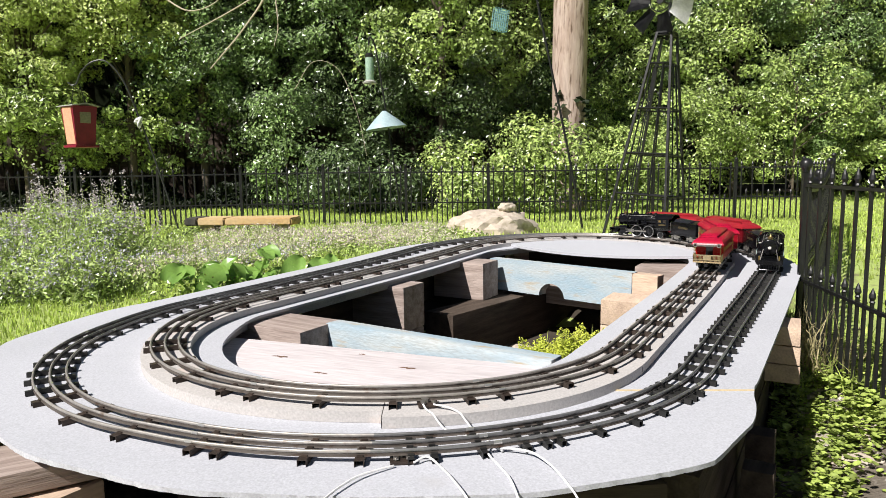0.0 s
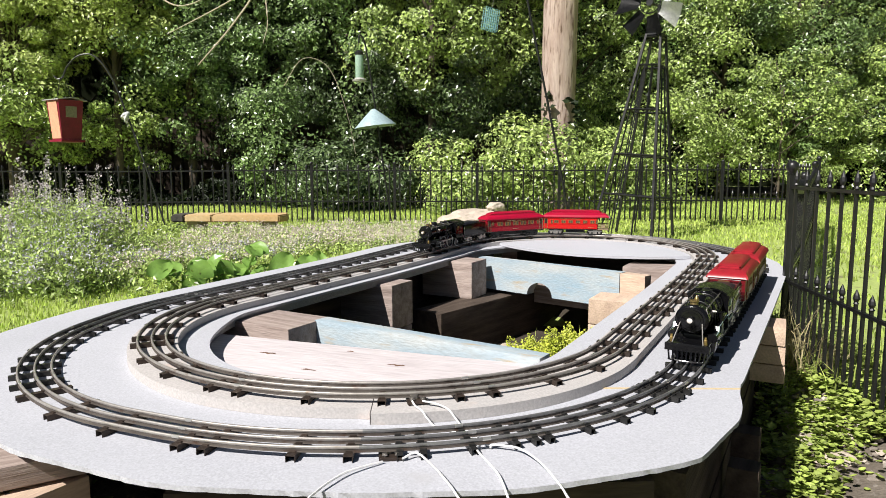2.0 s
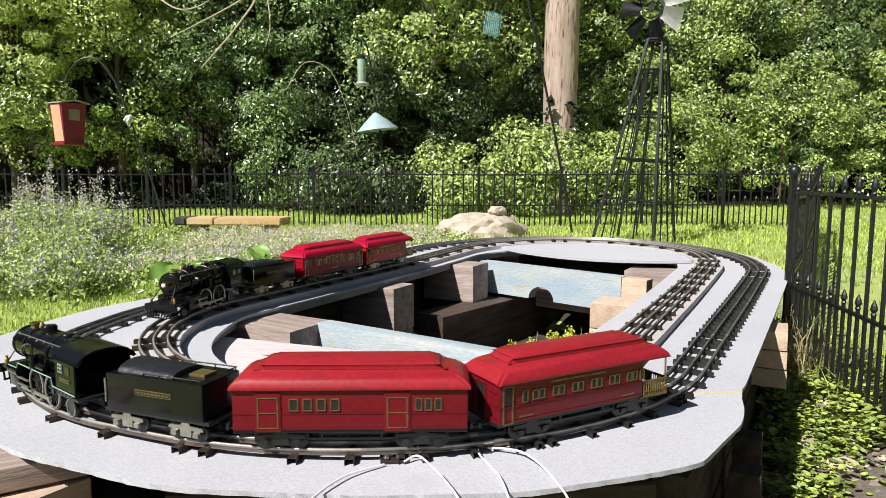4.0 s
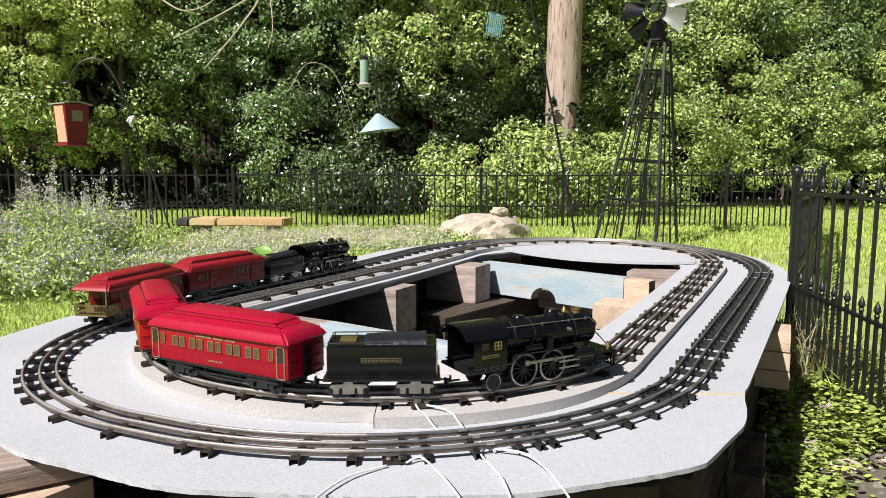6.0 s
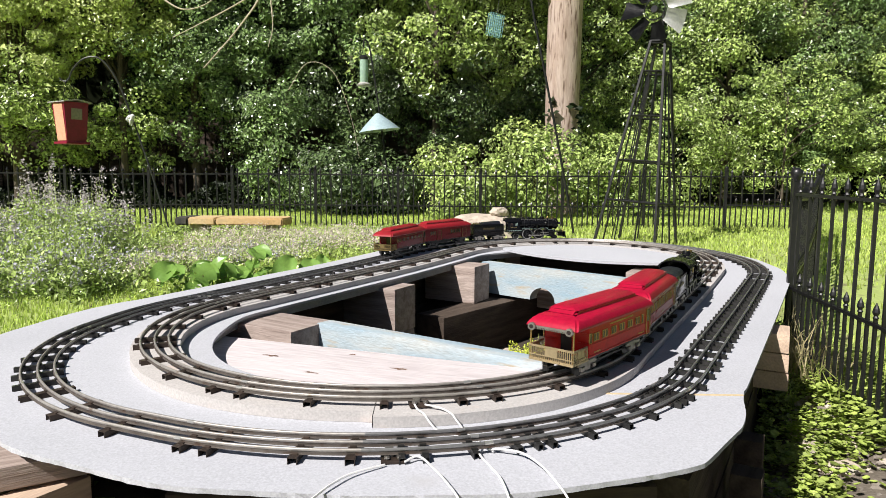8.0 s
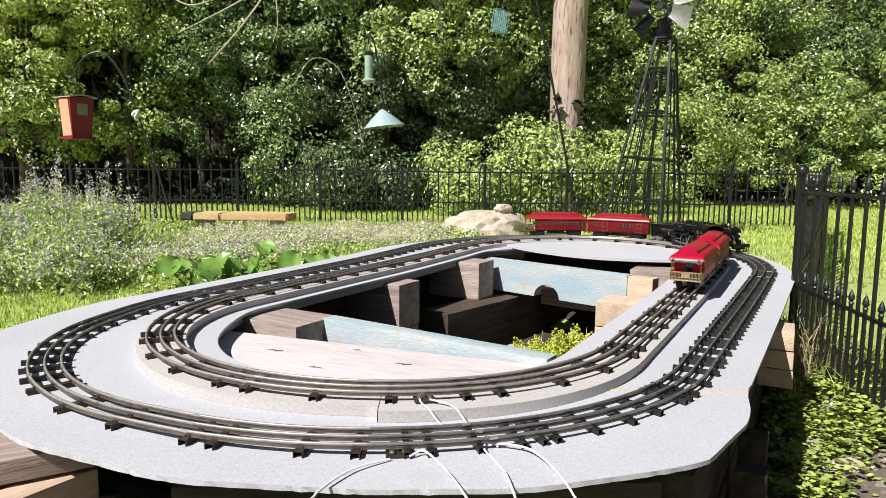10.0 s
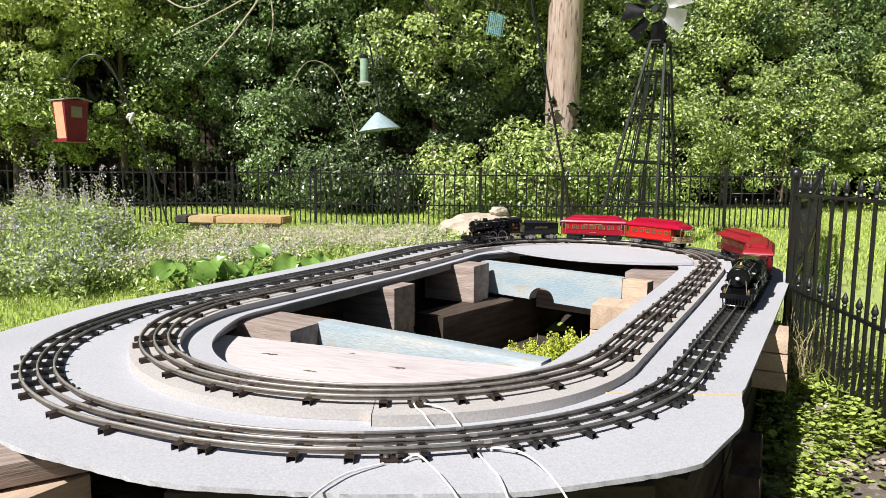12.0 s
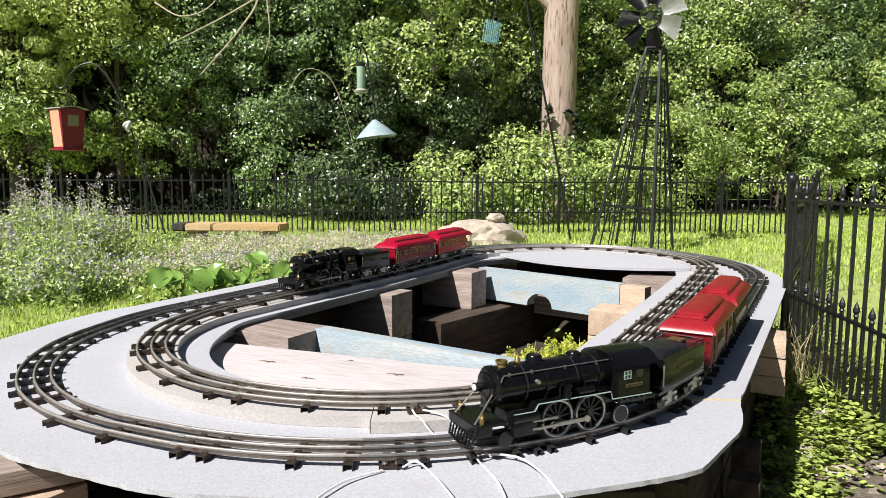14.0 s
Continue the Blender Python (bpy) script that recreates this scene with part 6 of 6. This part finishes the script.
# sunlight on these two trees is put into their leaf colour
leafy("tree", "yellow-green young tree at the wood's edge, sunlight put into its leaf colour", "tree", (-5.35, 8.9), (0.85, 0.5, 2.6), 17000, 60, 0.051, "leafsun", 611, 0.05, 1.1)
leafy("tree", "yellow-green young tree at the wood's edge, sunlight put into its leaf colour", "tree", (-4.1, 9.0), (0.7, 0.45, 1.6), 9000, 40, 0.051, "leafsun", 612, 0.05, 2.0)

# ---- dark wooden fence in the wood's shade ----
def wood_fence(x0, n, y, h):
    t = thing("wooden_fence", "dark weathered wooden plank fence in the trees' shade", "fence", pose(x0, y, float(land(x0, y)) + 0.02), "wooden fence panels")
    me = bpy.data.meshes.new("plank")
    bm = boxbm((0.135, 0.02, h), (0, 0, h / 2), 0.003)
    bm.to_mesh(me)
    bm.free()
    me.materials.append(M["timber_dark"])
    for k in range(n):
        o_ = new("plank", me)
        o_.parent = t
        o_.matrix_basis = pose(0.155 * (k + 0.5), 0, rl.uniform(-0.015, 0.015), 0, rl.uniform(-0.6, 0.6), 0)
    for z in (0.28, h - 0.25):
        part("rail", boxbm((0.155 * n, 0.035, 0.08), (0.155 * n / 2, 0.03, z), 0.003), "timber_dark", t)
    part("post", boxbm((0.09, 0.09, h + 0.05), (0, 0.06, h / 2), 0.004), "timber_dark", t)
    return t


for k in range(8):
    wood_fence(-10.4 + 1.56 * k, 10, 11.0, 1.35)


# near-black leaves added to darken the sunlit strip under the crowns
def undergrowth():
    rng = np.random.default_rng(47)
    n_ = 34000
    x_ = rng.uniform(-10.5, 1.9, n_)
    top_ = 0.34 + 0.16 * np.sin(x_ * 2.3) + 0.09 * np.sin(x_ * 6.1 + 1)
    y_ = rng.uniform(8.85, 9.7, n_) + 0.12 * np.sin(x_ * 3.7)
    P = np.stack([x_, y_, land(x_, y_) + rng.uniform(0, 1, n_) * top_], 1)
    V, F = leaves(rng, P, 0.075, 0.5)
    return tagged(cloud("undergrowth", V, F, "leafdark"), "near-black leaves added as the shade below the trees", "undergrowth", kind="stuff")


undergrowth()

# sheet added behind the trees to stand for the wood's shade
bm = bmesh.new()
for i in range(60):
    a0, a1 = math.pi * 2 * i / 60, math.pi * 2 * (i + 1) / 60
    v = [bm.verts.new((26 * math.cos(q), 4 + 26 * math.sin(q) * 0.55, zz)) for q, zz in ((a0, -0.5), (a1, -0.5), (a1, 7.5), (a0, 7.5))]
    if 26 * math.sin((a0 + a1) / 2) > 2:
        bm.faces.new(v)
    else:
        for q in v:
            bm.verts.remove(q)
tagged(part("backdrop", bm, "depth"), "near-black sheet standing in for the wood's shade behind the garden", "backdrop", kind="structure")


bm = bmesh.new()
fx = np.linspace(-18, 16, 35)
lo = [bm.verts.new((q, 9.0 + 2.4 * float(step(q, 1.0, 3.5)) + 0.3 * math.sin(q * 2.1), 0.245)) for q in fx]
hi = [bm.verts.new((q, 16.5, 0.25)) for q in fx]
for i in range(34):
    bm.faces.new((lo[i], lo[i + 1], hi[i + 1], hi[i]))
tagged(part("forest_floor", bm, "soil"), "dark shaded leaf litter under the trees", "ground", kind="structure")


def twig(points, r, label):
    bm = bmesh.new()
    tube(bm, curved(points, 6), r, 5, r * 0.4)
    return tagged(part("bare_branch", bm, "twig"), label, "branch", "bare branches")


twig([(-2.046, 7.719, 3.121), (-1.906, 7.626, 2.702), (-2.139, 7.626, 2.330), (-2.558, 7.626, 1.865)], 0.0184, "pale dead branch hanging in front of the leaves")
twig([(-1.906, 7.626, 2.702), (-2.325, 7.626, 2.470), (-2.883, 7.626, 2.191)], 0.0126, "pale thin dead side branch")
twig([(-3.069, 7.719, 2.656), (-2.744, 7.626, 2.488), (-2.418, 7.626, 2.609), (-2.232, 7.626, 2.935)], 0.0103, "pale hanging vine loop")
twig([(-1.814, 7.626, 2.749), (-1.786, 7.626, 2.330), (-1.841, 7.626, 2.098)], 0.0092, "pale thin dead twig")
twig([(-1.628, 7.626, 1.633), (-1.395, 7.533, 1.912), (-1.116, 7.533, 1.819), (-0.930, 7.533, 1.354), (-0.837, 7.533, 0.889)], 0.0045, "pale arching bare vine in the leaves")

# ---- garden plants ----
def meadow(name, label, category, n, xr, yr, h, w, material, seed, keep=None, lean=0.5):
    rng = np.random.default_rng(seed)
    x_ = rng.uniform(*xr, n)
    y_ = rng.uniform(*yr, n)
    if keep is not None:
        m_ = keep(x_, y_)
        x_, y_ = x_[m_], y_[m_]
    V, F = blades(rng, np.stack([x_, y_, land(x_, y_) - 0.005], 1), h, w, lean)
    return tagged(cloud(name, V, F, material), label, category, kind="stuff")


def off_table(x_, y_, margin=0.03):
    d1 = np.full(len(x_), 9.0)
    for cx, cy, r in OUTER:
        d1 = np.minimum(d1, np.hypot(x_ - cx, y_ - cy) - r)
    u_ = np.array([0.489, 0.872])
    s_ = np.clip((x_ + 0.1167) * u_[0] + (y_ - 1.5881) * u_[1], 0, 1.34)
    d1 = np.minimum(d1, np.hypot(x_ + 0.1167 - s_ * u_[0], y_ - 1.5881 - s_ * u_[1]) - 0.70)
    return d1 > margin + 0.14


meadow("lawn_grass", "short bright lawn grass beside the table", "grass", 60000, (-4.0, -0.6), (0.9, 4.2), 0.03, 0.005, "grass", 41, lambda a, b: off_table(a, b, -0.04) & (a < -0.3))
meadow("lawn_grass", "bright grass across the far garden", "grass", 70000, (-7.5, 4.5), (4.0, 9.5), 0.038, 0.010, "grass", 42)
meadow("lawn_grass", "sunny grass of the open lawn beyond the gate", "grass", 30000, (1.35, 9), (2.4, 12), 0.04, 0.012, "grass", 43)
meadow("tall_grass", "uncut tufts of tall grass in the flower bed", "grass", 6000, (-4.2, 0.2), (3.4, 5.8), 0.085, 0.007, "grass", 44, lambda a, b: off_table(a, b))


def low_weeds():
    rng = np.random.default_rng(45)
    n_ = 52000
    x_ = rng.uniform(-4.2, 0.3, n_)
    y_ = rng.uniform(2.2, 5.6, n_)
    patch = np.sin(x_ * 5.1 + 1) * np.cos(y_ * 4.3) + 0.5 * np.sin(x_ * 11 + y_ * 7)
    m_ = off_table(x_, y_, 0.02) & (patch > -0.35) & (rng.random(n_) < step(y_ - 0.35 * x_, 2.6, 3.6))
    x_, y_, patch = x_[m_], y_[m_], patch[m_]
    P = np.stack([x_, y_, land(x_, y_) + rng.uniform(0.0, 1.0, len(x_)) * (0.05 + 0.05 * np.clip(patch, 0, 1.2))], 1)
    V, F = leaves(rng, P, 0.024, 0.7)
    return tagged(cloud("low_weeds", V, F, "leaf2"), "low mixed leafy weeds covering the flower bed", "weeds", kind="stuff")


low_weeds()


def spikes(name, label, at, n, h, w, seed, spread, flower_mat="flower", leaf_mat="sage", leaf=0.022, tall=0.45, m2=9):
    """A clump of leafy stems that end in pale flower spikes."""
    rng = np.random.default_rng(seed)
    t = thing(name, label, "flowering plant", pose(at[0], at[1], float(land(*at)) - 0.01), "flowering plants in the bed")
    r = rng.uniform(0, 1, n) ** 0.5 * spread
    a = rng.uniform(0, 2 * math.pi, n)
    hh = h * rng.uniform(0.55, 1.1, n) * (1 - 0.35 * (r / spread) ** 2)
    base_ = np.stack([r * np.cos(a) * 0.6, r * np.sin(a) * 0.6, np.zeros(n)], 1)
    tip = np.stack([r * np.cos(a) * 1.1, r * np.sin(a) * 1.1, hh], 1)
    m1 = 34
    f = rng.uniform(0.08, 0.8, (n, m1, 1))
    P = base_[:, None] + (tip - base_)[:, None] * f + rng.normal(size=(n, m1, 3)) * np.array([0.022, 0.022, 0.012])
    V, F = leaves(rng, P.reshape(-1, 3), leaf, 0.4)
    fo = cloud("foliage", V, F, leaf_mat)
    fo.parent = t
    f = rng.uniform(1 - tall, 1.0, (n, m2, 1))
    P = base_[:, None] + (tip - base_)[:, None] * f + rng.normal(size=(n, m2, 3)) * np.array([0.010, 0.010, 0.006])
    V, F = leaves(rng, P.reshape(-1, 3), w, 0.2, 1.2, 0.4, 0.8)
    fl = cloud("blossom", V, F, flower_mat)
    fl.parent = t
    st = blades(rng, base_, hh, 0.004, 0.05)
    sm = cloud("stem", st[0], st[1], leaf_mat)
    sm.parent = t
    for q in (fo, fl, sm):
        tagged(q, kind="stuff")
    return t


for k, (xx, yy, h, sp, n, fl) in enumerate(((-2.66, 4.6, 0.68, 0.22, 24, 44), (-2.28, 4.65, 0.66, 0.12, 11, 44), (-2.65, 4.45, 0.42, 0.32, 100, 3), (-2.25, 4.40, 0.40, 0.30, 100, 3), (-2.95, 4.1, 0.34, 0.30, 90, 4), (-3.35, 4.3, 0.34, 0.32, 90, 4), (-1.85, 4.2, 0.18, 0.26, 70, 2))):
    spikes("catmint", "bushy green herb with pale lilac flower spikes", (xx, yy), n, h, 0.015 if fl > 20 else 0.011, 700 + k, sp, "paleflower" if fl > 20 else "lilac", m2=fl)
# the big herb clump beside the table, its near side first
for k in range(30):
    yy = 2.75 + 1.75 * (k % 15) / 14 + rl.uniform(-0.06, 0.06)
    xx = -yy * (0.50 + 0.13 * (k // 15)) - 0.12 + rl.uniform(-0.1, 0.1)
    spikes("catmint", "bushy green herb with pale lilac flower spikes", (xx, yy), 74, (0.19 + 0.17 * float(step(yy, 2.75, 3.7)) + rl.uniform(-0.03, 0.05)) * (1 if k < 15 else 0.8), 0.012, 740 + k, 0.20, "lilac", m2=8 if k % 3 == 0 else 2, leaf_mat="sage" if k % 3 else "leaf2")
for xx, yy, h, n in ((-2.02, 3.6, 0.52, 9), (-1.92, 3.75, 0.50, 8), (-1.75, 3.9, 0.46, 8), (-2.2, 3.55, 0.46, 6)):
    spikes("catmint", "tall stems of herb with pale pinkish flower spikes", (xx, yy), n, h, 0.013, 780 + n + int(xx * -50), 0.10, "paleflower", m2=40)
for k in range(22):
    xx = -1.55 + 0.72 * (k % 11) / 10 + rl.uniform(-0.06, 0.06)
    yy = 3.0 + 0.75 * (k % 11) / 10 + 0.30 * (k // 11) + rl.uniform(-0.08, 0.08)
    spikes("thyme", "low mound of pale pinkish flowering groundcover", (xx, yy), 56, 0.135, 0.0115, 860 + k, 0.14, "flower" if k % 3 else "lilac", "sage", 0.013, 0.5, 8)
for k in range(39):
    xx = -1.55 + 1.45 * (k % 13) / 12 + rl.uniform(-0.06, 0.06)
    yy = 4.15 - 0.10 * (k % 13) / 12 + 0.38 * (k // 13) + rl.uniform(-0.1, 0.1)
    spikes("thyme", "low mound of pale pinkish flowering groundcover", (xx, yy), 58, rl.uniform(0.12, 0.18), 0.0105, 800 + k, 0.17, "flower", "sage", 0.016, 0.5, 15)


def broad_leaves():
    t = thing("water_plant", "clump of broad glossy green pond leaves behind the track", "plant", pose(-0.97, 2.98, float(land(-0.97, 2.98)) - 0.015))
    rr = random.Random(3)
    for k in range(30):
        bm = bmesh.new()
        ln = rr.uniform(0.042, 0.064)
        n_ = 10
        rows_ = []
        for i in range(n_ + 1):
            f = i / n_
            wd = ln * 0.78 * math.sqrt(max(0.0, 1 - (2 * f - 0.9) ** 2 / 1.22)) * (1 - 0.25 * f ** 3)
            notch = 0.22 * ln * (1 - f) ** 3
            rows_.append([bm.verts.new((u * wd, ln * 1.75 * (f - 0.4) - notch * abs(u) * 1.2, u * u * wd * 0.30 + 0.004 * math.sin(6 * f + 4 * u) - ln * (f - 0.4) ** 2 * 0.55)) for u in (-1, -0.7, -0.35, 0, 0.35, 0.7, 1)])
        for a_, b_ in zip(rows_, rows_[1:]):
            for i in range(6):
                bm.faces.new((a_[i], a_[i + 1], b_[i + 1], b_[i]))
        bmesh.ops.remove_doubles(bm, verts=bm.verts[:], dist=0.0008)
        px, py, pz = -0.14 + 0.56 * (k + 0.5) / 30 + rr.uniform(-0.05, 0.05), rr.uniform(-0.06, 0.14) - 0.26 * (1 - (k + 0.5) / 30), rr.uniform(0.03, 0.115)
        if k in (17, 20):
            pz = 0.165
        o_ = smooth(part("leaf", bm, "lily", t), 80)
        o_.matrix_basis = pose(px, py, pz, rr.uniform(10, 58), rr.uniform(-32, 32), rr.uniform(-70, 70))
        bm = bmesh.new()
        tube(bm, [(px * 0.6, py * 0.6, -0.02), (px, py, pz)], 0.005, 5)
        part("stalk", bm, "lily", t)
    return t


broad_leaves()


def cushion(name, label, at, size, n, leaf, material, seed):
    rng = np.random.default_rng(seed)
    p = rng.normal(size=(n, 3))
    p /= np.linalg.norm(p, axis=1)[:, None]
    p[:, 2] = np.abs(p[:, 2])
    p *= (0.75 + 0.3 * np.sin(p[:, :1] * 9 + seed) * np.cos(p[:, 1:2] * 8)) * rng.uniform(0.7, 1.05, n)[:, None]
    V, F = leaves(rng, p * np.array(size), leaf, 0.7, 0.8)
    o_ = cloud(name, V, F, material)
    o_.matrix_basis = pose(at[0], at[1], at[2])
    return tagged(o_, label, "plant", kind="stuff")


cushion("sedum", "bright yellow-green cushion plant growing in the pit", (0.44, 2.07, 0.04), (0.20, 0.18, 0.195), 34000, 0.0095, "sedum", 61)
cushion("sedum", "yellow-green cushion plant spilling between timbers", (0.54, 2.20, 0.02), (0.14, 0.15, 0.165), 18000, 0.0095, "sedum", 62)
cushion("sedum", "yellow-green cushion plant at the timber's foot", (0.31, 2.13, 0.02), (0.16, 0.15, 0.165), 18000, 0.0095, "sedum", 64)
meadow("pit_weeds", "thin green weeds in the shaded pit", "weeds", 30, (0.3, 0.55), (2.15, 2.5), 0.14, 0.006, "grass", 63, lean=0.3)


def ground_ivy():
    rng = np.random.default_rng(71)
    n_ = 30000
    x_ = rng.uniform(0.62, 1.5, n_)
    y_ = rng.uniform(1.2, 3.2, n_)
    m_ = off_table(x_, y_, -0.05) & (x_ < 0.62 + 0.5 * y_)
    m_ &= (rng.random(n_) < 0.06 + 0.94 * step(y_ + 0.10 * np.sin(x_ * 17), 1.36, 1.5)) & (np.sin(x_ * 23 + 2) * np.cos(y_ * 19) > -0.55)
    x_, y_ = x_[m_], y_[m_]
    n_ = len(x_)
    c = np.stack([x_, y_, land(x_, y_) + rng.uniform(0.01, 0.06, n_)], 1)
    r = rng.uniform(0.0045, 0.0105, n_)
    a = np.linspace(0, 2 * math.pi, 8)[:-1]
    tilt = rng.normal(size=(n_, 2)) * 0.28 + np.array([0, -0.12])
    ring = np.stack([np.cos(a), np.sin(a)], 1)
    P = c[:, None] + np.concatenate([ring[None] * r[:, None, None], (ring[None] * tilt[:, None]).sum(2, keepdims=True) * r[:, None, None] + 0.004], 2)
    V = np.concatenate([c[:, None], P], 1).reshape(-1, 3)
    b = np.arange(n_)[:, None] * 8
    F = np.concatenate([b + [0, 1 + i, 1 + (i + 1) % 7] for i in range(7)], 1).reshape(-1, 3)
    return tagged(cloud("ground_ivy", V, F, "clover"), "round-leaved green groundcover beside the gate", "groundcover", kind="stuff")


ground_ivy()
meadow("dry_grass", "dry bent grass tuft by the gate post", "grass", 340, (1.02, 1.28), (1.95, 2.3), 0.22, 0.004, "dry", 72, lean=1.0)
meadow("gate_grass", "green grass tuft along the iron gate", "grass", 700, (1.0, 1.6), (1.8, 3.2), 0.12, 0.005, "grass", 73, lean=0.8)


def gravel():
    rng = np.random.default_rng(81)
    bm = bmesh.new()
    bmesh.ops.create_icosphere(bm, subdivisions=1, radius=1)
    base_ = np.array([v.co[:] for v in bm.verts])
    tri = np.array([[v.index for v in f.verts] for f in bm.faces])
    bm.free()
    n_ = 2600
    x_ = rng.uniform(0.55, 1.45, n_)
    y_ = rng.uniform(1.1, 2.3, n_)
    m_ = x_ < 0.72 + 0.38 * y_
    x_, y_ = x_[m_], y_[m_]
    n_ = len(x_)
    r = rng.uniform(0.005, 0.014, n_)
    P = base_[None] * rng.uniform(0.7, 1.2, (n_, len(base_), 1)) * (r[:, None] * np.array([1.2, 1, 0.65]))[:, None]
    P = P + np.stack([x_, y_, land(x_, y_) + r * 0.3], 1)[:, None]
    F = (np.arange(n_)[:, None, None] * len(base_) + tri[None]).reshape(-1, 3)
    return tagged(cloud("gravel", P.reshape(-1, 3), F, "pebble"), "pale loose gravel beside the table", "gravel", kind="stuff")


gravel()

motions()
